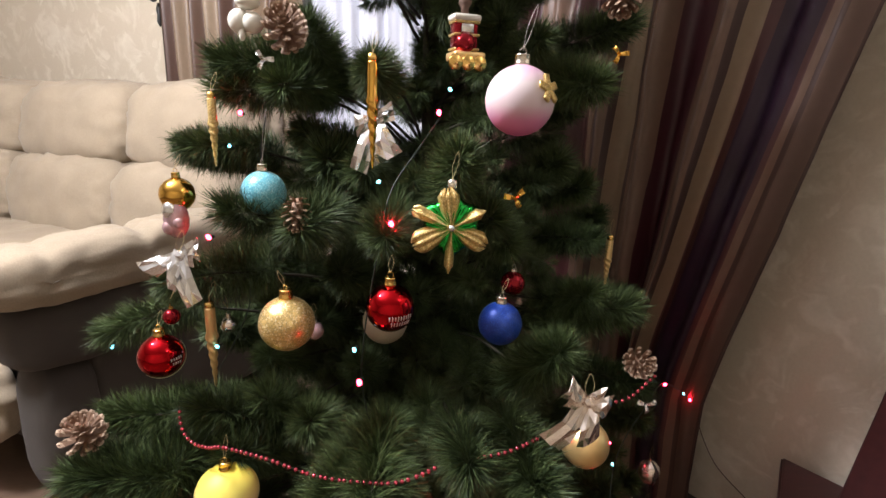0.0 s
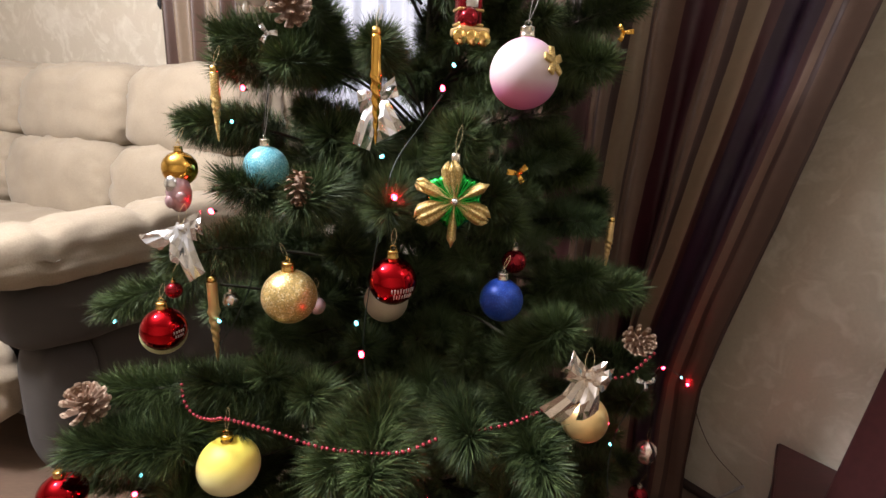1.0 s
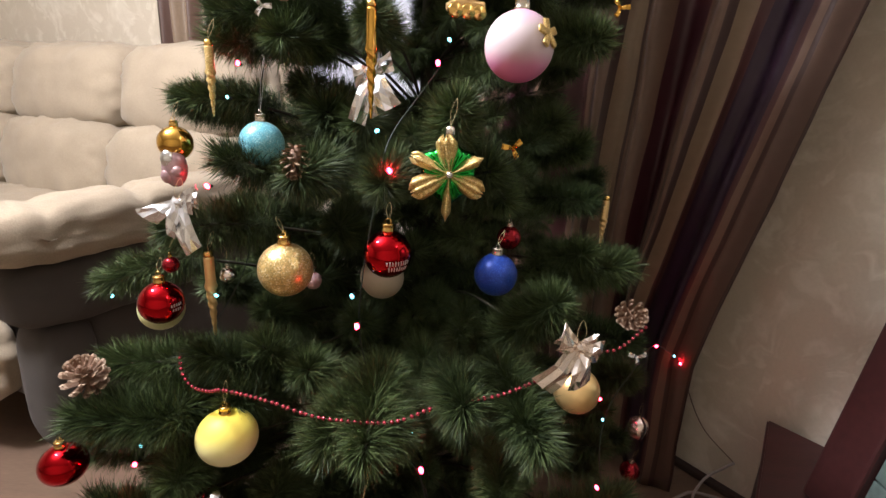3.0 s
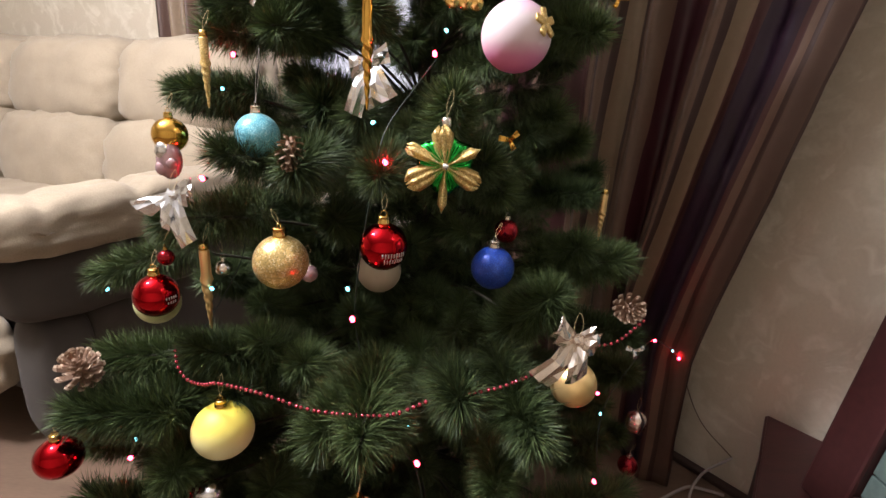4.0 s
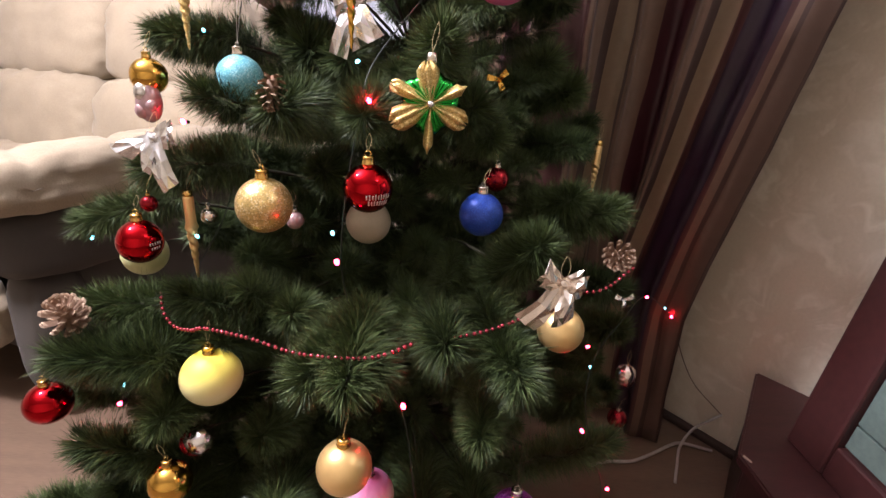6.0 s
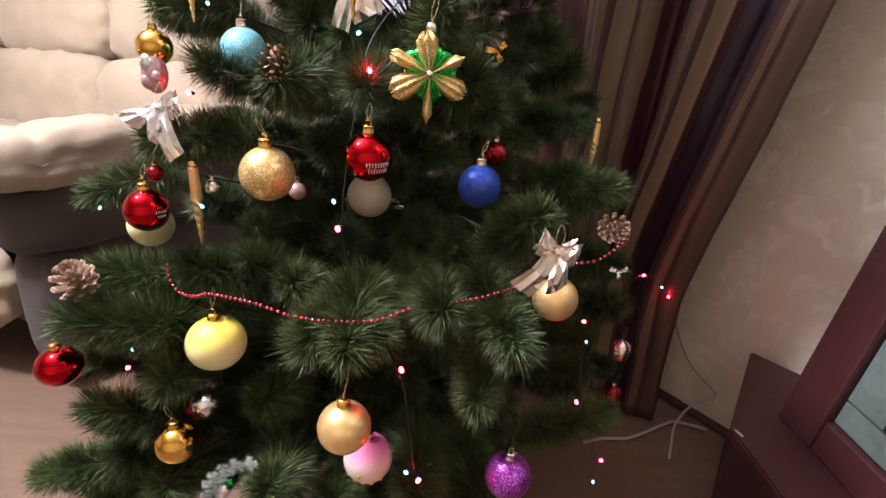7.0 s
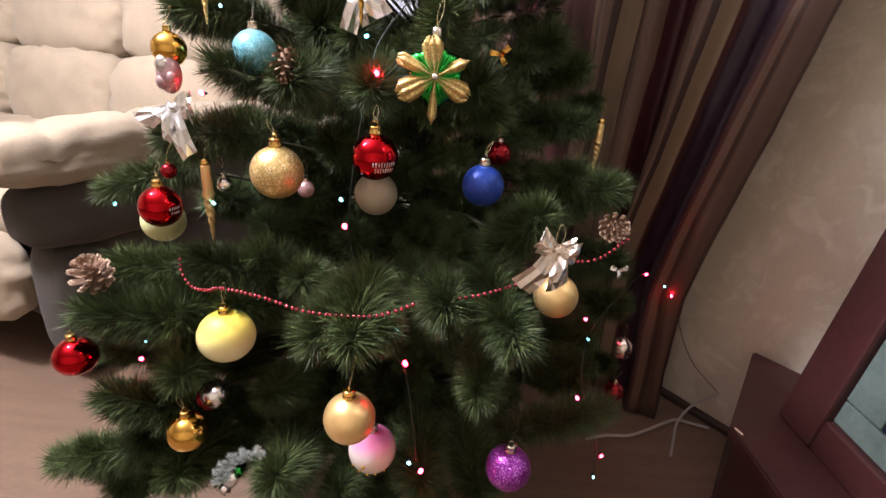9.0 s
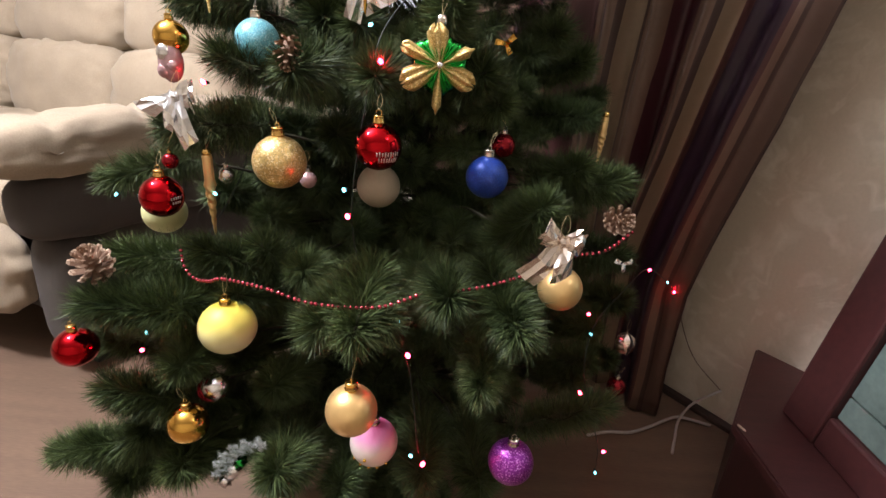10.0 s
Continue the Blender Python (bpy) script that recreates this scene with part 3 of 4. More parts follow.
def brush_mesh(name, length, bundles, reach, seed, material, each=5):
    """A bottle-brush twig along +x: bundles of fine needles that lean forward, more so towards the tip."""
    g = np.random.default_rng(seed)
    t = g.random(bundles) ** 0.75
    ang = g.random(bundles) * 2 * np.pi
    lean = 76 - 42 * t ** 5 + g.normal(0, 11, bundles)
    long = reach * (0.72 + 0.42 * g.random(bundles)) * (1 - 0.2 * t ** 5)
    t, ang, lean, long = (np.repeat(q, each) for q in (t, ang, lean, long))
    count = bundles * each
    x = t * length + g.normal(0, 0.0012, count)
    ang = ang + g.normal(0, 0.16, count)
    lean = np.radians(np.clip(lean + g.normal(0, 9, count), 4, 100))
    ln = long * (0.75 + 0.3 * g.random(count))
    rad = np.stack([np.zeros(count), np.cos(ang), np.sin(ang)], 1)
    d = np.cos(lean)[:, None] * np.array([1.0, 0, 0]) + np.sin(lean)[:, None] * rad
    base = np.stack([x, np.zeros(count), np.zeros(count)], 1) + rad * 0.0015
    side = np.cross(d, g.normal(0, 1, (count, 3)))
    side /= np.linalg.norm(side, axis=1)[:, None]
    w = 0.00050
    bend = g.normal(0, 0.05, (count, 3)) + np.array([0, 0, -0.06])
    mid = base + d * (ln * 0.6)[:, None]
    tip = base + (d + bend) * ln[:, None]
    verts = np.stack([base, mid - side * w, tip, mid + side * w], 1).reshape(-1, 3)
    me = bpy.data.meshes.new(name)
    me.from_pydata(verts.tolist(), [], [(4 * i, 4 * i + 1, 4 * i + 2, 4 * i + 3) for i in range(count)])
    me.materials.append(material)
    return me


BRUSH = [brush_mesh("needles", 0.13 + 0.010 * k, 820, 0.047 + 0.003 * (k % 3), 11 + k, NEEDLES) for k in range(5)]
BRUSH_THIN = [brush_mesh("needles", 0.14, 300, 0.041, 51 + k, NEEDLES) for k in range(3)]
BRUSH_SNOW = brush_mesh("needles", 0.11, 170, 0.036, 91, NEEDLES_SNOW)
tree = thing("christmas_tree", (TX, TY, 0), "green artificial pine tree with long soft needles", "tree")
trunk = part("trunk", tube([(0, 0, 0.02), (0.004, 0, 0.6), (0, 0.003, 1.2), (0, 0, 2.12)], 0.022, 10, 0.006), BARK, tree)
stand = part("stand", lathe([(0.02, 0.0), (0.05, 0.0), (0.05, 0.05), (0.03, 0.08), (0.024, 0.2)], 16), BLACK, tree, "black tree stand")
for k in range(4):
    part("stand_leg", tube([(0.04 * math.cos(k * 1.571), 0.04 * math.sin(k * 1.571), 0.04), (0.24 * math.cos(k * 1.571), 0.24 * math.sin(k * 1.571), 0.01)], 0.01, 8), BLACK, tree)


def in_window_view(p):
    """Whether a place lies on the camera's sight line to the window, kept clear."""
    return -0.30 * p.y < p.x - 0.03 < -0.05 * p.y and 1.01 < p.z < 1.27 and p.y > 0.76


def branch(tip, brushes=None, way=None, side=2, scale=1.0):
    """One bough from the trunk to a bushy tip, with side twigs. tip: the end of the outer tuft; way: where it points."""
    if way is None and in_window_view(Vector(tip)):
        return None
    tip = Vector(tip) - Vector((TX, TY, 0))
    flat = Vector((tip.x, tip.y, 0))
    r = flat.length
    out = flat.normalized()
    start = out * 0.02 + Vector((0, 0, tip.z - 0.28 * r - 0.03))
    if way is None:
        tip -= out * (0.012 + 0.042 * abs(out.x))
        way = out + Vector((rng.uniform(-0.15, 0.15), rng.uniform(-0.15, 0.15), 0.12 + rng.uniform(-0.1, 0.12)))
    way = Vector(way).normalized()
    s = scale * rng.uniform(0.95, 1.05)
    p2 = tip - way * 0.10
    mid = start.lerp(p2, 0.5) + Vector((0, 0, 0.03))
    path = smooth_path([start, mid, p2, tip - way * 0.03], 5)
    b = part("branch", tube(path, 0.0032, 5, 0.0018), BARK, tree)
    share("needles", rng.choice(brushes or BRUSH), b, aim(tip - way * 0.16 * s, way, rng.uniform(0, 6.28)) @ Matrix.Scale(s, 4))
    for k in range(side):
        q = start.lerp(p2, rng.uniform(0.40, 0.72)) + Vector((0, 0, 0.02))
        sg = 1 if k % 2 else -1
        if in_window_view(q + Vector((TX, TY, 0))):
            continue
        d = (out + sg * rng.uniform(0.5, 0.9) * Vector((-out.y, out.x, 0)) + Vector((0, 0, rng.uniform(-0.25, 0.2)))).normalized()
        share("needles", rng.choice(BRUSH_THIN), b, aim(q, d, rng.uniform(0, 6.28)) @ Matrix.Scale(0.82 * s, 4))
    return b


# front tufts by storey: place of the tip, the way it points, and size
CROWN_TUFTS = [(-0.345, 0.815, 1.114, -0.94, -0.32, -0.05, 1.10), (-0.241, 0.767, 1.083, -0.28, -0.96, -0.07, 1.15), (-0.291, 0.817, 1.116, -0.59, -0.79, 0.18, 1.00), (-0.315, 0.827, 1.076, -0.72, -0.69, -0.07, 1.15), (-0.241, 0.843, 1.136, -0.30, -0.89, 0.33, 1.20), (-0.192, 0.810, 1.164, -0.10, -0.89, 0.45, 1.00), (-0.087, 0.715, 1.112, 0.02, -0.99, 0.15, 1.00), (-0.020, 1.027, 1.194, 0.12, -0.93, 0.36, 1.00), (0.226, 0.832, 1.102, 0.53, -0.85, -0.07, 1.10), (0.274, 0.887, 1.194, 0.80, -0.53, 0.27, 1.00), (0.147, 0.816, 1.168, 0.23, -0.94, 0.25, 1.00), (0.087, 0.857, 1.207, 0.01, -0.94, 0.35, 1.00), (0.207, 0.927, 1.071, 0.49, -0.86, -0.12, 1.00), (-0.038, 0.941, 1.100, 0.21, -0.94, 0.25, 1.00)]
UPPER_TUFTS = [(-0.435, 0.843, 0.989, -0.96, -0.27, -0.02, 1.00), (-0.411, 0.863, 0.985, -0.89, -0.45, 0.08, 1.00), (-0.184, 0.806, 0.990, -0.35, -0.88, 0.32, 1.30), (-0.107, 0.782, 0.970, 0.12, -0.99, 0.06, 1.10), (-0.239, 0.856, 1.024, -0.83, -0.47, 0.30, 1.00), (0.031, 0.648, 1.005, 0.10, -0.80, 0.59, 1.10), (0.088, 0.669, 0.924, 0.33, -0.93, 0.15, 1.20), (0.120, 0.717, 0.868, 0.44, -0.88, -0.18, 1.10), (-0.163, 0.600, 0.911, -0.07, -1.00, 0.01, 1.10), (-0.269, 0.703, 0.915, -0.64, -0.72, 0.27, 1.00), (-0.052, 0.597, 0.913, 0.03, -1.00, -0.04, 0.90), (0.273, 0.945, 0.938, 0.72, -0.67, 0.20, 1.10), (0.197, 0.933, 0.976, 0.35, -0.82, 0.46, 1.20), (0.291, 0.900, 0.846, 0.82, -0.57, 0.06, 1.00)]
MIDDLE_TUFTS = [(-0.372, 0.676, 0.819, -0.83, -0.56, 0.00, 1.00), (-0.459, 0.704, 0.734, -0.89, -0.39, -0.25, 0.90), (-0.309, 0.751, 0.824, -0.34, -0.91, 0.22, 1.00), (-0.396, 0.816, 0.682, -0.57, -0.80, 0.19, 1.00), (0.335, 0.835, 0.752, 0.89, -0.38, 0.25, 1.10), (0.267, 0.821, 0.779, 0.44, -0.78, 0.45, 1.10), (0.175, 0.648, 0.758, 0.31, -0.68, 0.67, 1.10), (0.141, 0.708, 0.674, 0.01, -0.89, 0.46, 1.00), (-0.423, 0.648, 0.633, -0.91, -0.39, 0.17, 1.00), (-0.390, 0.705, 0.612, -0.43, -0.80, 0.42, 1.00), (-0.297, 0.644, 0.651, -0.71, -0.52, 0.47, 1.10), (-0.237, 0.652, 0.679, -0.21, -0.65, 0.73, 1.15)]
GARLAND_TUFTS = [(-0.162, 0.643, 0.640, 0.10, -0.84, 0.53, 1.10), (-0.113, 0.781, 0.651, 0.00, -0.84, 0.54, 1.00), (-0.110, 0.634, 0.601, 0.01, -0.90, 0.44, 1.00), (-0.049, 0.639, 0.618, 0.11, -0.93, 0.35, 1.00), (0.057, 0.506, 0.676, 0.11, -0.95, 0.30, 1.00), (0.104, 0.580, 0.660, 0.51, -0.69, 0.51, 1.00), (0.000, 0.732, 0.615, 0.11, -0.93, 0.35, 1.00), (-0.466, 0.562, 0.598, -0.98, -0.19, 0.10, 1.00), (-0.424, 0.582, 0.618, -0.54, -0.54, 0.64, 1.05), (-0.356, 0.572, 0.590, -0.29, -0.93, 0.25, 1.10), (-0.263, 0.612, 0.603, -0.20, -0.86, 0.46, 1.10)]
LOWER_TUFTS = [(-0.052, 0.451, 0.634, 0.00, -1.00, -0.09, 1.10), (-0.017, 0.502, 0.638, 0.34, -0.92, 0.19, 1.00), (-0.112, 0.512, 0.615, -0.39, -0.91, -0.14, 1.05), (0.147, 0.464, 0.641, 0.27, -0.94, -0.21, 1.10), (0.126, 0.514, 0.660, 0.22, -0.85, 0.48, 1.00), (0.102, 0.492, 0.555, -0.06, -0.99, 0.08, 0.85), (-0.454, 0.554, 0.475, -0.92, -0.21, 0.34, 1.00), (-0.413, 0.563, 0.443, -0.52, -0.76, 0.39, 1.10), (-0.316, 0.551, 0.511, 0.04, -0.98, 0.19, 1.00), (-0.209, 0.611, 0.442, 0.02, -0.92, 0.39, 1.10)]
INNER_TUFTS = [(0.335, 0.800, 0.630, 0.77, -0.63, 0.10, 1.00), (0.342, 0.839, 0.387, 0.58, -0.67, 0.46, 1.00), (-0.346, 0.638, 0.513, -0.30, -0.89, 0.35, 1.00), (-0.472, 0.645, 0.486, -0.64, -0.69, 0.35, 1.00), (-0.299, 0.657, 0.452, -0.09, -0.92, 0.38, 1.00), (-0.409, 0.626, 0.463, -0.51, -0.81, 0.29, 1.00), (-0.349, 0.642, 0.368, -0.20, -0.91, 0.36, 1.00), (-0.280, 0.654, 0.341, 0.02, -0.92, 0.39, 1.00), (-0.389, 0.684, 0.574, -0.34, -0.77, 0.54, 1.00), (-0.490, 0.623, 0.538, -0.80, -0.60, -0.04, 1.00), (-0.482, 0.602, 0.281, -0.51, -0.81, 0.29, 1.00), (-0.304, 0.607, 0.284, -0.08, -0.92, 0.38, 1.00)]
SOFA_SIDE_TUFTS = [(-0.308, 0.794, 0.832, -0.39, -0.82, 0.42, 1.00), (-0.364, 0.822, 0.695, -0.30, -0.85, 0.44, 1.00), (-0.233, 0.848, 0.802, -0.09, -0.88, 0.47, 1.00), (-0.261, 0.770, 0.669, -0.09, -0.88, 0.47, 1.00)]
DEEP_TUFTS = [(-0.147, 0.781, 0.812, 0.01, -0.94, 0.35, 1.00), (-0.195, 0.816, 0.711, -0.09, -0.94, 0.34, 1.00), (-0.026, 0.813, 0.769, 0.11, -0.93, 0.35, 1.00), (-0.138, 0.828, 0.911, 0.02, -0.97, 0.25, 1.00), (-0.291, 0.802, 0.743, -0.30, -0.89, 0.33, 1.00), (0.014, 0.810, 0.673, 0.11, -0.96, 0.25, 1.00), (0.363, 0.939, 0.562, 0.42, -0.83, 0.37, 1.00), (0.435, 0.964, 0.463, 0.54, -0.76, 0.35, 1.00), (0.355, 0.903, 0.424, 0.33, -0.87, 0.38, 1.00), (0.432, 0.930, 0.327, 0.42, -0.83, 0.37, 1.00), (0.291, 0.870, 0.503, 0.21, -0.90, 0.38, 1.00), (0.323, 0.842, 0.327, 0.21, -0.90, 0.38, 1.00), (0.368, 0.961, 0.721, 0.66, -0.68, 0.33, 1.00), (0.308, 1.022, 0.870, 0.53, -0.72, 0.45, 1.00)]
HEM_TUFTS = [(-0.544, 0.555, 0.327, -0.96, -0.27, -0.08, 0.90), (-0.492, 0.572, 0.339, -0.71, -0.38, 0.60, 1.00), (-0.412, 0.573, 0.364, -0.30, -0.89, 0.35, 1.10), (0.344, 0.748, 0.352, 0.86, -0.13, 0.49, 1.10), (0.035, 0.509, 0.393, 0.04, -0.98, 0.18, 1.00), (-0.461, 0.570, 0.255, -0.30, -0.95, 0.12, 1.10), (-0.336, 0.540, 0.332, 0.03, -0.96, 0.29, 1.10), (-0.159, 0.517, 0.372, 0.23, -0.89, 0.39, 1.20), (-0.088, 0.541, 0.321, 0.03, -0.96, 0.29, 1.00), (0.121, 0.540, 0.358, 0.14, -0.97, 0.18, 1.10)]
SNOW_BOUGH = (-0.162, 0.496, 0.399)
for row in (CROWN_TUFTS, UPPER_TUFTS, MIDDLE_TUFTS, GARLAND_TUFTS, LOWER_TUFTS, INNER_TUFTS, SOFA_SIDE_TUFTS, DEEP_TUFTS, HEM_TUFTS):
    for p in row:
        branch(p[:3], way=p[3:6], side=1, scale=p[6])
# a bough end dusted with artificial snow along its rim
snowy = branch(SNOW_BOUGH, way=(0.1, -0.85, 0.5), side=0, scale=1.15)
for k in range(6):
    a = radians(100 + 15 * k)
    d = Vector((math.cos(a), -0.35, 0.9 * math.sin(a))).normalized()
    share("needles", BRUSH_SNOW, snowy, aim(Vector(SNOW_BOUGH) - Vector((TX, TY, 0)) + Vector((0.055 * math.cos(a), -0.01, 0.05 * math.sin(a))), d, k) @ Matrix.Scale(0.22, 4))
# boughs round the back, and unseen ones above, made dense to shade the curtain
for z, r, n in ((0.35, 0.55, 7), (0.6, 0.5, 7), (0.85, 0.42, 6), (1.1, 0.34, 5), (1.32, 0.33, 12), (1.48, 0.28, 10), (1.64, 0.23, 9), (1.80, 0.18, 7), (1.94, 0.13, 6), (2.05, 0.08, 4)):
    for k in range(n):
        a = math.pi * (0.02 + 0.96 * (k + 0.5) / n) if z < 1.2 else 2 * math.pi * k / n
        rr = r * rng.uniform(0.9, 1.05)
        branch((TX + rr * math.cos(a), TY + rr * math.sin(a), z + rng.uniform(-0.05, 0.05)), BRUSH if z > 1.0 else BRUSH_THIN, side=2)
share("needles", BRUSH[0], tree, aim((0, 0, 2.05), (0, 0, 1)))
# the skirt of boughs low on the front
for z, r, n in ((0.14, 0.38, 9), (0.25, 0.34, 8), (0.37, 0.30, 8), (0.50, 0.27, 7), (0.63, 0.24, 7)):
    for k in range(n):
        a = -math.pi * (0.02 + 0.96 * (k + 0.5) / n)
        rr = r * rng.uniform(0.88, 1.05)
        branch((TX + rr * math.cos(a), TY + rr * math.sin(a), z + rng.uniform(-0.04, 0.04)), BRUSH_THIN, side=1)
# short inner twigs that close the tree round its trunk
for k in range(230):
    z = 0.16 + 1.44 * (k + 0.5) / 230
    a = k * 2.39996
    rr = (0.38 - 0.19 * (z - 0.3)) * rng.uniform(0.15, 0.66)
    q = Vector((rr * math.cos(a), rr * math.sin(a), z))
    d = Vector((math.cos(a), math.sin(a), rng.uniform(-0.1, 0.25))).normalized()
    # leave out twigs that would hide the window from the camera
    if in_window_view(q + Vector((TX, TY, 0))) or in_window_view(q + d * 0.08 + Vector((TX, TY, 0))):
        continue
    b = part("twig", tube([Vector((0.015 * math.cos(a), 0.015 * math.sin(a), z - 0.25 * rr)), q], 0.0035, 5, 0.002), BARK, tree)
    share("needles", rng.choice(BRUSH_THIN), b, aim(q - d * 0.05, d, rng.uniform(0, 6.28)))


# ---- hanging ornaments ----
def hanger(parent, z0, length, material=THREAD, sway=(0.0, 0.0)):
    """A loop of thread from the cap up to the twig."""
    part("hanger", tube(smooth_path([(0, 0, z0), (0.003 + sway[0] * 0.5, sway[1] * 0.5, z0 + length * 0.55), (sway[0], sway[1], z0 + length), (-0.003 + sway[0] * 0.5, sway[1] * 0.5, z0 + length * 0.5), (0, 0, z0)]), 0.0002, 4), material, parent)


def cap_on(parent, r, material=CAP_METAL):
    k = min(1.0, r / 0.032)
    part("cap", lathe([(0.0078 * k, r - 0.0016), (0.0082 * k, r + 0.001), (0.0076 * k, r + 0.002), (0.0072 * k, r + 0.0085 * k), (0.0078 * k, r + 0.0095 * k), (0.003, r + 0.0098 * k)], 20, lambda a, z: 1 + 0.04 * math.cos(10 * a)), material, parent, "crimped metal cap")
    part("ring", tube([(0.0035 * math.cos(a), 0, r + 0.0125 * k + 0.0035 * math.sin(a)) for a in np.linspace(0, 6.28, 14)], 0.0005, 4), material, parent)


def bauble(place, dia, material, label, cap=CAP_METAL, string=0.018, thread=THREAD, sway=(0.0, 0.01), squash=1.0):
    r = dia / 2
    ob = thing("bauble", place, label, "bauble", group="tree ornaments", turn=rng.uniform(0, 360))
    bm = ball_mesh(r, 48, 28)
    bmesh.ops.scale(bm, vec=(1, 1, squash), verts=bm.verts)
    part("ball", bm, material, ob)
    cap_on(ob, r * squash, cap)
    hanger(ob, r * squash + 0.013, string, thread, sway)
    return ob


pink = bauble((0.091, 0.600, 1.067), 0.0732, PINK_GRADED, "large satin bauble shaded from pink to white", string=0.045, thread=SILVER_THREAD, sway=(0.012, 0.0))
pink.rotation_euler = (0, 0, 0)
sb = bmesh.new()
for k in range(5):
    a = k * 2 * math.pi / 5 + 0.3
    slab(sb, (0.0, -0.0042, -0.0016), (0.0155, 0.0042, 0.0016), 0.0014, m=Matrix.Rotation(a, 4, "Z"))
star_patch = part("star_patch", sb, PETAL_GOLD, pink, "gold glitter star stuck on the side")
out_of = Vector((0.70, -0.64, 0.32)).normalized()
star_patch.matrix_basis = Matrix.Translation(out_of * 0.0368) @ out_of.to_track_quat("Z", "Y").to_matrix().to_4x4()
bauble((-0.240, 0.735, 0.937), 0.0615, CYAN_GLITTER, "turquoise bauble covered in fine glitter", string=0.07, thread=SILVER_THREAD)
bauble((-0.166, 0.590, 0.806), 0.0647, GOLD_GLITTER, "gold bauble covered in coarse glitter", CAP_GOLD)
red = bauble((-0.042, 0.575, 0.837), 0.0551, RED_SHINY, "mirror-shiny red bauble with a white printed mark", CAP_GOLD)
red.rotation_euler = (0, 0, 0)


def print_bars(parent, r, rows):
    """Plain white bars wrapped on a ball in place of lettering: (height, half height, from angle, to angle)."""
    for z, h, a0, a1 in rows:
        bm = bmesh.new()
        cols = []
        for k in range(13):
            a = radians(a0 + (a1 - a0) * k / 12)
            col = []
            for zz in (z - h, z, z + h):
                for rr in (r - 0.0006, r + 0.0003):
                    q = math.sqrt(max(rr * rr - zz * zz, 1e-8))
                    col.append(bm.verts.new((math.sin(a) * q, -math.cos(a) * q, zz)))
            cols.append(col)
        for a, b in zip(cols, cols[1:]):
            for i, j in ((1, 3), (3, 5), (5, 4), (4, 2), (2, 0), (0, 1)):
                bm.faces.new((a[i], b[i], b[j], a[j]))
        for c in (cols[0], cols[-1]):
            bm.faces.new((c[0], c[1], c[3], c[2])), bm.faces.new((c[2], c[3], c[5], c[4]))
        bmesh.ops.recalc_face_normals(bm, faces=bm.faces)
        part("print_bar", bm, PRINT_WHITE, parent)


print_bars(red, 0.0276, [(z, 0.0024 + 0.0006 * (a % 2), a, a + 3) for z, a0 in ((-0.0040, 4), (-0.0110, 9)) for a in range(a0, 62, 7)])
bauble((-0.078, 0.800, 0.724), 0.0715, WHITE_FROST, "frosted off-white bauble deep in the branches")
bauble((0.092, 0.655, 0.790), 0.0568, BLUE_GLITTER, "deep blue bauble with fine glitter")
bauble((0.116, 0.740, 0.818), 0.0351, RED_DARK, "small dark red glass bauble")
bauble((-0.260, 0.600, 0.556), 0.0810, YELLOW_GRADED, "large satin bauble shaded from yellow to cream", CAP_GOLD, 0.03, squash=0.93).rotation_euler = (0, 0, 0)
bauble((0.195, 0.575, 0.672), 0.0573, GOLD_SATIN, "satin gold bauble behind a foil bow", CAP_GOLD)
bauble((-0.053, 0.471, 0.538), 0.0628, GOLD_SATIN, "satin gold bauble hanging low", CAP_GOLD, 0.05)
pl = bauble((-0.038, 0.550, 0.415), 0.0686, PINKLOW_GRADED, "satin bauble shaded from rose to white with small studs")
pl.rotation_euler = (0, 0, 0)
for a, e in ((-35, -40), (-8, -48), (20, -42), (-55, -28), (-12, -5), (45, -30)):
    bm = ball_mesh(0.0028, 10, 6)
    st = part("stud", bm, GOLD, pl)
    st.location = Vector((math.sin(radians(a)) * math.cos(radians(e)), -math.cos(radians(a)) * math.cos(radians(e)), math.sin(radians(e)))) * 0.0345
bauble((0.152, 0.500, 0.450), 0.0597, PURPLE_GLITTER, "purple bauble covered in glitter", string=0.075, thread=CORD, sway=(0.012, 0.02))
rl = bauble((-0.470, 0.572, 0.520), 0.0585, RED_SHINY, "mirror-shiny red bauble low on the tree", CAP_GOLD, squash=0.94)
rl.rotation_euler = (0, 0, 0)
print_bars(rl, 0.0276, [(-0.006 + 0.0008 * k, 0.0012, 14 + 9 * k, 19 + 9 * k) for k in range(4)])
r2 = bauble((-0.346, 0.630, 0.736), 0.0565, RED_SHINY, "mirror-shiny red bauble with a gold cap", CAP_GOLD)
r2.rotation_euler = (0, 0, 0)
print_bars(r2, 0.0283, [(z, 0.0018, a, a + 3) for z, a0 in ((0.002, 52), (-0.004, 56)) for a in range(a0, 84, 7)])
bauble((-0.440, 0.782, 0.655), 0.0710, LIME_FROST, "pale lime frosted bauble behind a red one")
bauble((-0.300, 0.535, 0.433), 0.0560, GOLD, "mirror-shiny gold bauble low on the tree", CAP_GOLD)
bauble((-0.343, 0.700, 0.936), 0.0450, GOLD, "small mirror-shiny gold bauble", CAP_GOLD)
bauble((0.422, 0.885, 0.299), 0.0400, RED_DARK, "small dark red bauble in the shade")
bauble((-0.345, 0.66, 0.778), 0.022, RED_DARK, "tiny dark red bead bauble", CAP_GOLD)
bauble((-0.153, 0.66, 0.766), 0.0235, FIG_PINK, "small pink glass bauble")
bauble((-0.287, 0.70, 0.752), 0.0233, CHAMPAGNE, "small dull silver glass bauble")

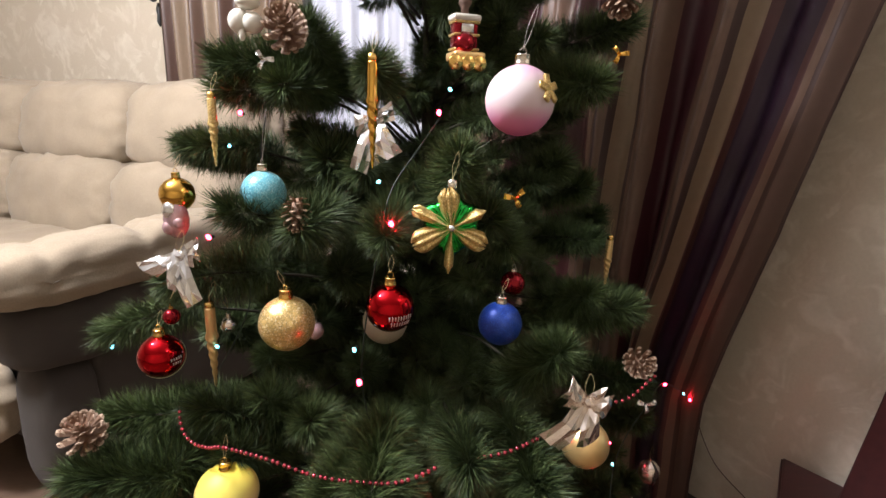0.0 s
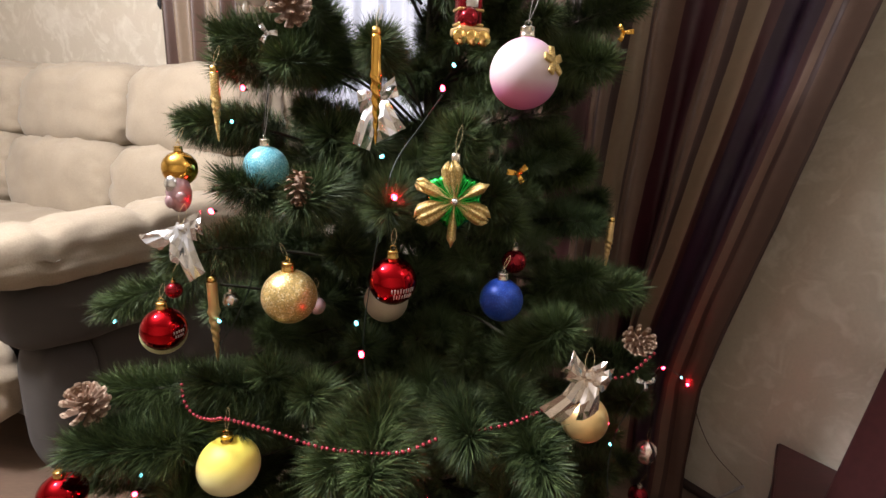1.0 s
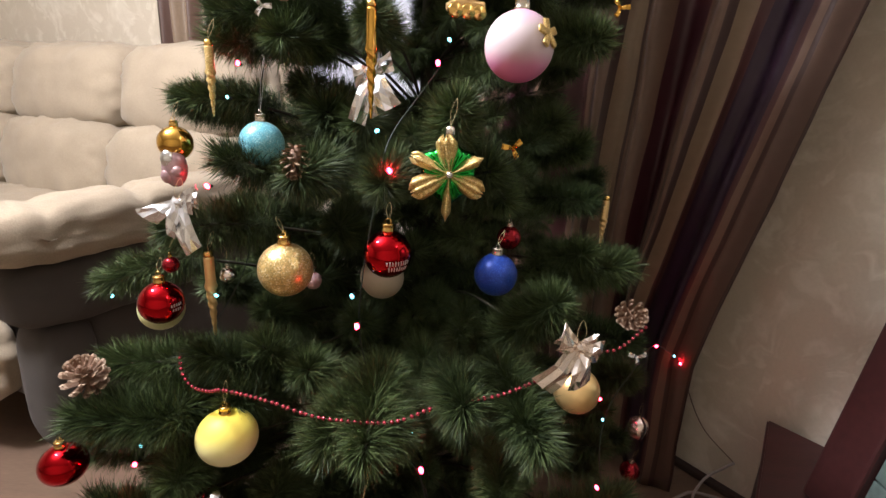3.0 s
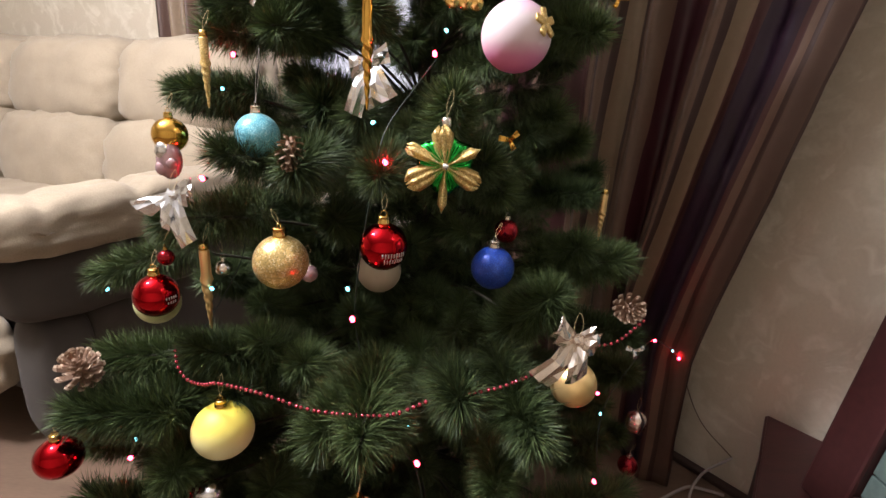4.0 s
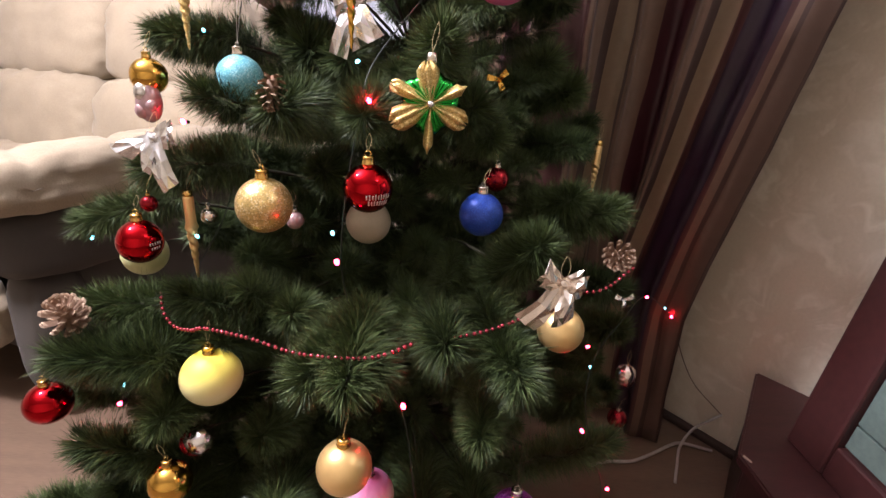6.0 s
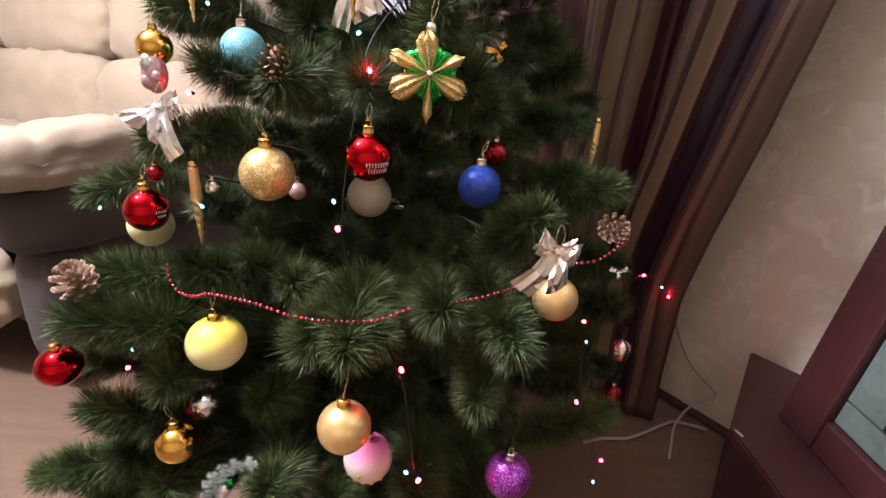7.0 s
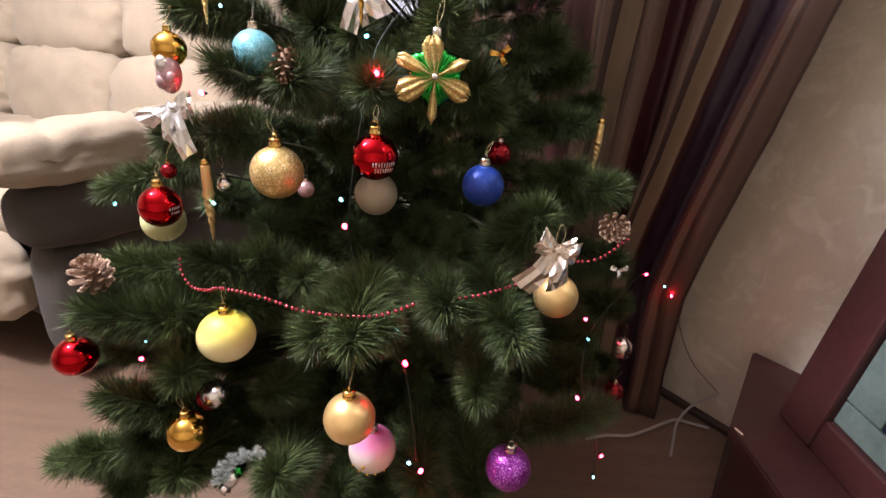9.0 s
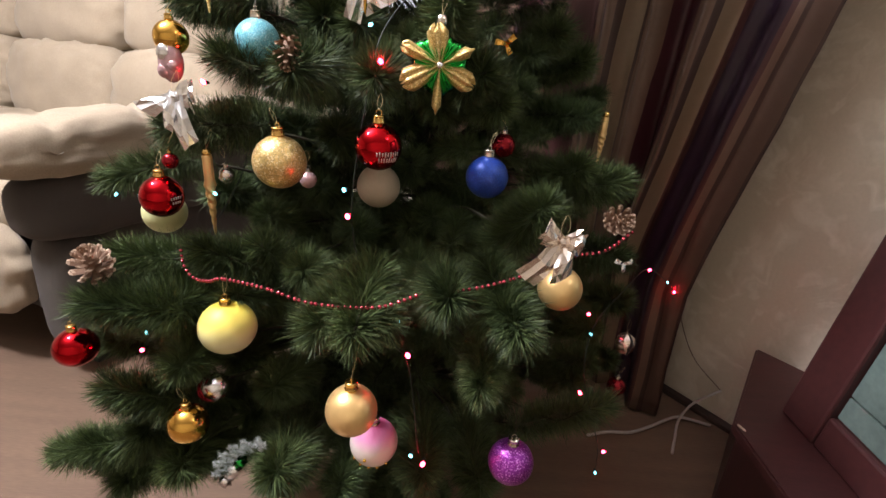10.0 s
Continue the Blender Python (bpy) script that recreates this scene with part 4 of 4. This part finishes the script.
# walnut-shaped ornament with a dark seam
wal = thing("walnut_ornament", (0.398, 0.832, 0.440), "silvery walnut-shaped ornament with a dark seam", "ornament", group="tree ornaments")
part("shell", lathe([(0.002, -0.021), (0.012, -0.018), (0.0175, -0.008), (0.0185, 0.002), (0.015, 0.014), (0.006, 0.021), (0.001, 0.023)], 28, lambda a, z: 1 + 0.05 * math.cos(7 * a + 120 * z)), CHAMPAGNE, wal)
part("seam", tube([(0.004 + 0.002 * math.sin(3 * a), -0.0195 * math.cos(a), 0.022 * math.sin(a)) for a in np.linspace(-1.5, 1.5, 16)], 0.002, 6), BLACK, wal)
hanger(wal, 0.022, 0.03)

# flower-shaped glass ornament: green body, six gold petals
flo = thing("flower_ornament", (0.023, 0.592, 0.931), "green glass flower ornament with gold glitter petals", "ornament", group="tree ornaments", matrix=pose(0.023, 0.592, 0.931, 0, 0, 4))


def flower_body():
    bm = bmesh.new()
    n, rings = 96, 12
    for sgn in (-1, 1):
        prev = None
        for j in range(rings + 1):
            f = j / rings
            ring = []
            for k in range(n):
                a = 2 * math.pi * k / n
                R = 0.0335 + 0.003 * math.cos(6 * a + math.pi)
                ridge = 1 + 0.5 * math.cos(30 * a) * f * (1 - f) * 3
                d = 0.013 * math.sqrt(max(0.0, 1 - f * f)) * ridge * (1 - 0.35 * math.exp(-(f / 0.14) ** 2))
                ring.append(bm.verts.new((R * f * math.cos(a), sgn * d, R * f * math.sin(a))))
            if prev:
                for k in range(n):
                    bm.faces.new((prev[k], prev[(k + 1) % n], ring[(k + 1) % n], ring[k]))
            prev = ring
    bmesh.ops.remove_doubles(bm, verts=bm.verts, dist=0.00002)
    bmesh.ops.recalc_face_normals(bm, faces=bm.faces)
    return bm


def petal(length, width, lobes):
    """A fluted petal that widens to a scalloped tip, along +x."""
    bm = bmesh.new()
    nx, ny = 18, 14
    for sgn in (-1, 1):
        g = []
        for i in range(nx + 1):
            f = i / nx
            w = width * (0.22 + 0.86 * math.sin(min(1.0, f * 1.15) * 1.6) ** 0.85) if f < 0.93 else width * 0.9 * (1 - (f - 0.93) / 0.07 * 0.55)
            row = []
            for j in range(ny + 1):
                q = 2 * j / ny - 1
                flute = 1 + 0.22 * math.cos(q * math.pi * lobes)
                h = (0.0065 + 0.002 * f) * math.sqrt(max(0.0, 1 - q * q)) * flute * (1 - 0.8 * max(0, f - 0.86) / 0.14)
                row.append(bm.verts.new((length * f + 0.0025 * f * math.cos(q * math.pi * lobes), sgn * h, q * w)))
            g.append(row)
        for i in range(nx):
            for j in range(ny):
                bm.faces.new((g[i][j], g[i + 1][j], g[i + 1][j + 1], g[i][j + 1]))
    bmesh.ops.remove_doubles(bm, verts=bm.verts, dist=0.00005)
    bmesh.ops.recalc_face_normals(bm, faces=bm.faces)
    return bm


part("glass_body", flower_body(), GREEN_SHINY, flo, "shiny ribbed green glass")
for deg, ln, wd, lb in ((97, 0.041, 0.0112, 3), (27, 0.040, 0.0060, 1), (-28, 0.043, 0.0112, 3), (-92, 0.052, 0.0050, 1), (208, 0.046, 0.0128, 3), (156, 0.045, 0.0070, 2)):
    pt = part("petal", petal(ln, wd, lb), PETAL_GOLD, flo)
    pt.matrix_basis = pose(0, -0.008, 0, 0, -deg, 0)
part("centre_stone", ball_mesh(0.004, 12, 8), SILVER, flo).location = (0, -0.0165, 0)
fc = 0.041
part("cap", lathe([(0.005, fc), (0.0055, fc + 0.001), (0.005, fc + 0.009), (0.0025, fc + 0.0105)], 16), CAP_METAL, flo)
hanger(flo, fc + 0.01, 0.03, THREAD, (0.006, 0.01))


def icicle(place_top, length, width, material, label, tilt=(0.0, 0.0)):
    """A twisted glass icicle that hangs from its top."""
    ob = thing("icicle_ornament", place_top, label, "ornament", group="tree ornaments", matrix=pose(*place_top, tilt[0], tilt[1], 0))
    prof = [(0.45, 0.0), (0.5, -0.02), (0.5, -0.3), (0.56, -0.36)]
    prof += [(0.56 - 0.46 * f, -0.36 - 0.64 * f) for f in np.linspace(0.02, 1, 42)]
    prof = [(r * width, z * length) for r, z in prof]
    part("twist", lathe(prof, 24, lambda a, z: 1.0 if z > -0.34 * length else 1 + 0.15 * math.cos(2 * a + 420 * z * 0.13 / length)), material, ob)
    part("cap", lathe([(width * 0.42, 0.0), (width * 0.46, 0.002), (width * 0.42, 0.008), (0.0015, 0.009)], 14), CAP_GOLD, ob)
    hanger(ob, 0.009, 0.026, THREAD, (0.005, 0.01))
    return ob


icicle((-0.080, 0.687, 1.111), 0.131, 0.0130, GOLD, "twisted gold glass icicle")
icicle((-0.311, 0.750, 1.062), 0.092, 0.0115, PETAL_GOLD, "twisted gold icicle with glitter")
icicle((-0.303, 0.680, 0.785), 0.120, 0.0140, GOLD_SATIN, "twisted satin gold icicle")
icicle((0.303, 0.909, 0.849), 0.085, 0.0125, GOLD_SATIN, "short twisted gold icicle")


def ribbon(points, width, seed, material, parent, name, curl=0.0):
    """A strip of crumpled foil along a path; width may end in a slanted cut."""
    rg = random.Random(seed)
    path = smooth_path(points, 3)
    bm = bmesh.new()
    rows = []
    n = len(path)
    off = Vector((seed * 1.7, 0, 0))
    for i, p in enumerate(path):
        d = (path[min(i + 1, n - 1)] - path[max(i - 1, 0)]).normalized()
        across = d.cross(Vector((0.15, -1, 0.1))).normalized()
        nor = across.cross(d)
        f = i / (n - 1)
        w = width[0] + (width[1] - width[0]) * f
        row = []
        for j in range(3):
            q = j - 1
            cr = rg.uniform(-0.13, 0.13) * w + 0.28 * w * noise.noise(p * 30 + across * q * 1.2 + off)
            row.append(bm.verts.new(p + across * q * w + nor * (cr + curl * q * q * w)))
        rows.append(row)
    for a, b in zip(rows, rows[1:]):
        for j in range(2):
            bm.faces.new((a[j], a[j + 1], b[j + 1])), bm.faces.new((a[j], b[j + 1], b[j]))
    ob = part(name, bm, material, parent, smooth=False)
    md = ob.modifiers.new("thickness", "SOLIDIFY")
    md.thickness = 0.0005
    return ob


def foil_wing(parent, name, a, b, material, seed, root=0.006, forward=0.012):
    """A crisp folded piece of foil that fans from the knot to the edge a-b (x, z)."""
    rg = random.Random(seed)
    bm = bmesh.new()
    a, b = Vector((a[0], 0, a[1])), Vector((b[0], 0, b[1]))
    side = (b - a).normalized()
    rows = []
    ns, nt = 4, 4
    for i in range(ns + 1):
        f = i / ns
        row = []
        for k in range(nt + 1):
            t = k / nt
            p = (side * root * (t - 0.5)).lerp(a.lerp(b, t), f)
            deep = -forward * math.sin(f * 2.2) - 0.006 * f * (1 - abs(2 * t - 1)) + rg.uniform(-0.0028, 0.0028) * min(1.0, f * 2)
            p += side * rg.uniform(-0.0012, 0.0012) * f
            row.append(bm.verts.new((p.x, deep, p.z)))
        rows.append(row)
    for r, q in zip(rows, rows[1:]):
        for k in range(nt):
            if rg.random() < 0.5:
                bm.faces.new((r[k], r[k + 1], q[k + 1])), bm.faces.new((r[k], q[k + 1], q[k]))
            else:
                bm.faces.new((r[k], r[k + 1], q[k])), bm.faces.new((r[k + 1], q[k + 1], q[k]))
    ob = part(name, bm, material, parent, smooth=False)
    ob.modifiers.new("thickness", "SOLIDIFY").thickness = 0.0005
    return ob


def bow(place, material, label, loops, tails, turn=0.0):
    ob = thing("foil_bow", place, label, "bow", group="tree ornaments", turn=turn)
    for i, (a, b) in enumerate(loops):
        foil_wing(ob, "loop", a, b, material, 3 + i + int(100 * place[2]), 0.013)
        back = foil_wing(ob, "loop", (a[0] * 0.9, a[1] * 0.9), (b[0] * 0.95, b[1] * 0.8), material, 31 + i + int(100 * place[2]), 0.006, -0.002)
        back.location.y = 0.006
    for i, (a, b) in enumerate(tails):
        foil_wing(ob, "tail", a, b, material, 8 + i + int(100 * place[2]), 0.021, 0.016)
    kb = ball_mesh(0.006, 9, 6)
    for v in kb.verts:
        v.co *= 1 + 0.25 * noise.noise(v.co * 200)
        v.co.y -= 0.003
    part("knot", kb, material, ob, smooth=False)
    part("tie", tube(smooth_path([(0, -0.004, 0.004), (0.006, 0.0, 0.018), (0.002, 0.006, 0.03), (-0.004, 0.0, 0.016), (0, -0.004, 0.002)]), 0.0002, 4), THREAD, ob)
    return ob


bow((0.181, 0.540, 0.750), CHAMPAGNE, "champagne foil bow tied over a gold bauble",
    [((-0.018, 0.027), (-0.029, -0.003)), ((0.025, 0.016), (0.018, -0.014))], [((-0.052, -0.036), (-0.028, -0.054)), ((-0.010, -0.050), (0.013, -0.034))])
bow((-0.087, 0.748, 1.040), SILVER, "silver foil bow hanging under a twig",
    [((-0.026, 0.006), (-0.022, -0.022)), ((0.024, 0.026), (0.030, 0.002))], [((-0.031, -0.063), (-0.008, -0.072)), ((0.040, -0.040), (0.0, -0.062))])
bow((-0.318, 0.648, 0.868), SILVER, "silver foil bow with long crumpled tails",
    [((0.023, 0.024), (0.022, -0.013)), ((-0.052, -0.010), (-0.026, -0.028))], [((0.009, -0.068), (0.031, -0.053)), ((-0.002, -0.046), (-0.015, -0.031))])


# pine cones: a core with spiral scales
def scale_mesh():
    bm = bmesh.new()
    pr = [(0.0, 0.25, 0.05), (0.45, 0.42, 0.10), (0.85, 0.50, 0.16), (1.0, 0.30, 0.12)]
    rows = []
    for x, w, t in pr:
        z = 0.35 * x * x
        rows.append([bm.verts.new((x, -w, z)), bm.verts.new((x, 0, z + t)), bm.verts.new((x, w, z)), bm.verts.new((x, 0, z - t * 0.8))])
    for k, (a, b) in enumerate(zip(rows, rows[1:])):
        for j in range(4):
            f = bm.faces.new((a[j], a[(j + 1) % 4], b[(j + 1) % 4], b[j]))
            f.material_index = 1 if k == 2 else 0
    bm.faces.new(rows[0][::-1])
    bm.faces.new(rows[-1]).material_index = 1
    bmesh.ops.recalc_face_normals(bm, faces=bm.faces)
    me = bpy.data.meshes.new("scale")
    bm.to_mesh(me)
    bm.free()
    me.materials.append(CONE_WOOD)
    me.materials.append(CONE_TIP)
    return me


SCALE = scale_mesh()


def pine_cone(place, dia, height, tilt, label, count=64, sit="hung on a branch"):
    ob = thing("pine_cone", place, label, "pine cone", group="pine cones", matrix=pose(*place, *tilt))
    part("core", lathe([(0.08 * dia, -0.5 * height), (0.2 * dia, -0.3 * height), (0.2 * dia, 0.1 * height), (0.06 * dia, 0.48 * height)], 12), CONE_WOOD, ob)
    for k in range(count):
        f = (k + 0.5) / count
        a = k * 2.39996
        z = (-0.48 + 0.94 * f) * height
        prof = math.sin(math.pi * (0.14 + 0.80 * f)) ** 0.7
        up = radians(-25 + 85 * f)
        d = Vector((math.cos(a) * math.cos(up), math.sin(a) * math.cos(up), math.sin(up)))
        s = dia * 0.43 * prof
        m = aim(Vector((math.cos(a), math.sin(a), 0)) * dia * 0.12 * prof + Vector((0, 0, z)), d)
        share("scale", SCALE, ob, m @ Matrix.Diagonal((s, s * 0.46, s * 0.55, 1)))
    return ob


pine_cone((-0.433, 0.589, 0.645), 0.053, 0.046, (28, 8, 0), "large open pine cone with pale scale tips", 54)
pine_cone((0.275, 0.644, 0.747), 0.040, 0.036, (75, 0, 10), "small open brown pine cone at a branch end", 48)
pine_cone((-0.196, 0.720, 1.150), 0.056, 0.058, (60, 20, 0), "open pine cone beside a white figurine", 60)
pine_cone((-0.161, 0.626, 0.930), 0.034, 0.040, (150, 0, 0), "small dark pine cone among needles", 44)
pine_cone((0.230, 0.750, 1.205), 0.052, 0.045, (150, 0, 0), "pine cone on an upper branch", 48)
pine_cone((-0.425, 0.660, 0.619), 0.034, 0.036, (120, 0, 0), "small reddish pine cone behind needles", 40)


def blob(bm, place, size, slot=0, seg=16):
    g = bmesh.ops.create_uvsphere(bm, u_segments=seg, v_segments=10, radius=1)
    bmesh.ops.scale(bm, vec=size, verts=g["verts"])
    bmesh.ops.translate(bm, vec=place, verts=g["verts"])
    for f in {f for v in g["verts"] for f in v.link_faces}:
        f.material_index = slot


# white figurine with a red cap: one plain mesh
fb = bmesh.new()
blob(fb, (-0.008, 0, -0.008), (0.014, 0.013, 0.015))
blob(fb, (0.010, -0.003, -0.010), (0.013, 0.012, 0.013))
blob(fb, (0.004, -0.002, 0.014), (0.015, 0.014, 0.009))
blob(fb, (-0.003, -0.006, -0.024), (0.004, 0.004, 0.008))
blob(fb, (0.004, 0, 0.022), (0.013, 0.012, 0.012), 1)
blob(fb, (0.020, -0.002, 0.024), (0.006, 0.006, 0.006))
fg = link("figurine", fb, [FIG_WHITE, FIG_RED])
fg.location = (-0.243, 0.715, 1.163)
tagged(fg, "small white glazed figurine with a red cap", "figurine")
pb = bmesh.new()
blob(pb, (0, 0, 0), (0.0165, 0.014, 0.026))
blob(pb, (-0.004, -0.006, 0.012), (0.010, 0.009, 0.013), 1)
blob(pb, (0.007, -0.008, -0.003), (0.008, 0.007, 0.008))
blob(pb, (-0.006, -0.008, -0.010), (0.009, 0.007, 0.010))
pk = link("glass_figure", pb, [FIG_PINK, SILVER])
pk.location = (-0.341, 0.688, 0.905)
tagged(pk, "pink and silver moulded glass ornament", "ornament", "tree ornaments")

# toy train ornament
trn = thing("train_ornament", (0.030, 0.730, 1.143), "red, gold and frosted white glass train ornament", "ornament", group="tree ornaments", turn=20)
part("cabin", box((-0.015, -0.010, -0.014), (0.016, 0.012, 0.024), 0.004, 3), RED_DARK, trn)
part("roof", box((-0.018, -0.013, 0.022), (0.019, 0.014, 0.030), 0.003), FIG_WHITE, trn, "frosted white roof")
part("chimney", lathe([(0.005, 0.029), (0.005, 0.038), (0.008, 0.043), (0.008, 0.048), (0.004, 0.048)], 16), CORD, trn)
part("boiler", lathe([(0.011, -0.018), (0.012, -0.014), (0.012, 0.010), (0.007, 0.014)], 18), RED_DARK, trn).matrix_basis = pose(-0.004, -0.010, -0.006, 80, 0, 0)
for z in (-0.013, 0.004, 0.019):
    part("gold_band", box((-0.0165, -0.0118, z), (0.0175, 0.0132, z + 0.0035), 0.0012), PETAL_GOLD, trn)
part("bumper", box((-0.020, -0.024, -0.026), (0.022, 0.012, -0.015), 0.003), GOLD_SATIN, trn)
for k, x in enumerate((-0.019, -0.002, 0.013)):
    wh = part("wheel", lathe([(0.002, -0.003), (0.0085, -0.003), (0.0098, 0.0), (0.0085, 0.003), (0.0055, 0.0022), (0.003, 0.005)], 20), CAP_GOLD, trn)
    wh.matrix_basis = pose(x, -0.026 + 0.001 * k, -0.029, 90, 0, 0)
part("window_trim", box((-0.008, -0.0135, 0.008), (0.008, -0.0122, 0.018), 0.0005), SILVER, trn)
hanger(trn, 0.048, 0.03)

# striped cone and small sweets in foil
scn = thing("striped_ornament", (-0.291, 0.580, 0.452), "small silver and red striped glass ornament", "ornament", group="tree ornaments", matrix=pose(-0.285, 0.585, 0.458, 20, 50, 0) @ Matrix.Scale(1.5, 4))
part("cone", lathe([(0.002, -0.018), (0.009, -0.010), (0.014, 0.004), (0.010, 0.014), (0.003, 0.019)], 24, lambda a, z: 1 + 0.05 * math.cos(8 * a)), SILVER, scn)
for z in (-0.010, -0.001, 0.008):
    part("stripe", tube([((0.0125 - abs(z) * 0.2) * math.cos(a), (0.0125 - abs(z) * 0.2) * math.sin(a), z) for a in np.linspace(0, 6.283, 25)], 0.0016, 6), RED_DARK, scn)
sw = thing("foil_sweet", (-0.258, 0.560, 0.321), "sweet wrapped in white and green foil", "sweet", group="tree ornaments", matrix=pose(-0.258, 0.56, 0.321, 0, 35, 10))
part("sweet_body", lathe([(0.003, -0.014), (0.009, -0.012), (0.010, 0.0), (0.009, 0.012), (0.003, 0.014)], 16), SILVER, sw)
for s in (-1, 1):
    part("twist_end", lathe([(0.002, 0.014 * s), (0.006, 0.019 * s), (0.010, 0.027 * s)], 12, lambda a, z: 1 + 0.3 * math.cos(5 * a)), GREEN_SHINY if s > 0 else SILVER, sw)
for pl_, lb in (((0.099, 0.642, 0.957), "small crumpled gold foil bow"), ((-0.228, 0.729, 1.112), "bits of silver foil on a twig"), ((0.249, 0.800, 1.141), "gold foil tassel on a twig"), ((0.299, 0.660, 0.677), "small crumpled silver foil twist")):
    gb_ = thing("foil_twist", pl_, lb, "foil twist", group="tree ornaments")
    for i in range(3):
        a = i * 2.1 + pl_[0] * 9
        ribbon([(0, 0, 0), (0.006 * math.cos(a), -0.004, 0.006 * math.sin(a)), (0.014 * math.cos(a), -0.002, 0.012 * math.sin(a))], (0.002, 0.0035), i + 1, SILVER if lb.count("silver") else GOLD, gb_, "foil_strip")

# bead garland: a string and its beads
GARLAND_A = [(-0.324, 0.62, 0.671), (-0.315, 0.605, 0.648), (-0.298, 0.595, 0.634), (-0.2675, 0.5777, 0.6398), (-0.2406, 0.5616, 0.6533), (-0.1763, 0.5362, 0.659), (-0.1199, 0.5218, 0.6523), (-0.0655, 0.5075, 0.6581), (-0.0206, 0.498, 0.6686), (0.0224, 0.5075, 0.6838)]
GARLAND_B = [(0.055, 0.525, 0.680), (0.1, 0.530, 0.690), (0.150, 0.565, 0.693), (0.212, 0.610, 0.703), (0.252, 0.61, 0.714), (0.292, 0.630, 0.738)]
gar = thing("bead_garland", (0, 0, 0), "string of shiny wine-red beads draped over branches", "garland")
bead_bm = ball_mesh(0.0026, 10, 7)
bead_me = bpy.data.meshes.new("bead")
bead_bm.to_mesh(bead_me)
bead_bm.free()
bead_me.materials.append(BEAD)
bead_me.polygons.foreach_set("use_smooth", [True] * len(bead_me.polygons))
for pts in (GARLAND_A, GARLAND_B):
    path = smooth_path(pts, 20)
    part("string", tube(path[::4], 0.0004, 4), CORD, gar)
    gone = 0.0
    for a, b in zip(path, path[1:]):
        gone += (b - a).length
        if gone > 0.0076:
            gone -= 0.0076
            share("bead", bead_me, gar, Matrix.Translation(b))

# light string: green wire with small lit bulbs
lights = thing("light_string", (0, 0, 0), "string of tiny red and teal lights on dark green wire", "light string")
RED_AT = [(-0.293, 0.8, 1.044), (0.002, 0.710, 1.053), (-0.044, 0.592, 0.930), (-0.072, 0.543, 0.759), (0.477, 0.990, 0.529), (0.612, 1.137, 0.411), (0.315, 0.821, 0.503), (0.009, 0.509, 0.596), (0.037, 0.48, 0.452), (-0.38, 0.58, 0.518), (0.373, 0.75, 0.245), (0.289, 0.70, 0.416), (-0.296, 0.68, 0.884)]
TEAL_AT = [(-0.308, 0.79, 0.996), (-0.068, 0.66, 0.968), (0.015, 0.73, 1.083), (-0.463, 0.703, 0.708), (-0.292, 0.67, 0.732), (-0.085, 0.582, 0.779), (0.326, 0.820, 0.461), (-0.006, 0.534, 0.627), (0.021, 0.48, 0.464), (-0.368, 0.58, 0.549), (0.367, 0.75, 0.19), (0.549, 1.05, 0.476)]


def bulb_mesh(mat):
    bm = lathe([(0.0004, -0.0032), (0.0018, -0.0022), (0.0024, 0.0), (0.0018, 0.0022), (0.0004, 0.0032)], 10)
    me = bpy.data.meshes.new("bulb")
    bm.to_mesh(me)
    bm.free()
    me.materials.append(mat)
    return me


for pts, mat in ((RED_AT, LED_RED), (TEAL_AT, LED_TEAL)):
    bme = bulb_mesh(mat)
    for p in pts:
        share("bulb", bme, lights, Matrix.Translation(p) @ pose(0, 0, 0, rng.uniform(-60, 60), rng.uniform(-60, 60), 0) @ Matrix.Scale(1.25 if mat is LED_RED else 1.0, 4))
        q = Vector(p)
        part("socket", tube([q + Vector((0, 0.003, 0)), q + Vector((0.001, 0.012, -0.002))], 0.0022, 6), WIRE, lights)
RUNS = [[(0.005, 0.74, 1.05), (-0.02, 0.68, 1.01), (-0.05, 0.64, 0.96), (-0.06, 0.61, 0.90), (-0.075, 0.60, 0.80), (-0.08, 0.605, 0.72), (-0.06, 0.59, 0.65), (-0.02, 0.54, 0.60), (0.01, 0.51, 0.58), (0.03, 0.49, 0.46)],
        [(-0.27, 0.84, 1.04), (-0.28, 0.84, 0.99), (-0.27, 0.80, 0.90), (-0.28, 0.78, 0.80), (-0.28, 0.72, 0.735), (-0.35, 0.66, 0.60), (-0.37, 0.61, 0.53)],
        [(0.585, 1.10, 0.44), (0.55, 1.06, 0.474), (0.471, 0.99, 0.53), (0.40, 0.90, 0.52), (0.32, 0.79, 0.50), (0.30, 0.73, 0.43), (0.36, 0.76, 0.26), (0.37, 0.76, 0.19)]]
for run in RUNS:
    part("wire", tube(smooth_path(run, 6), 0.0009, 5), WIRE, lights)
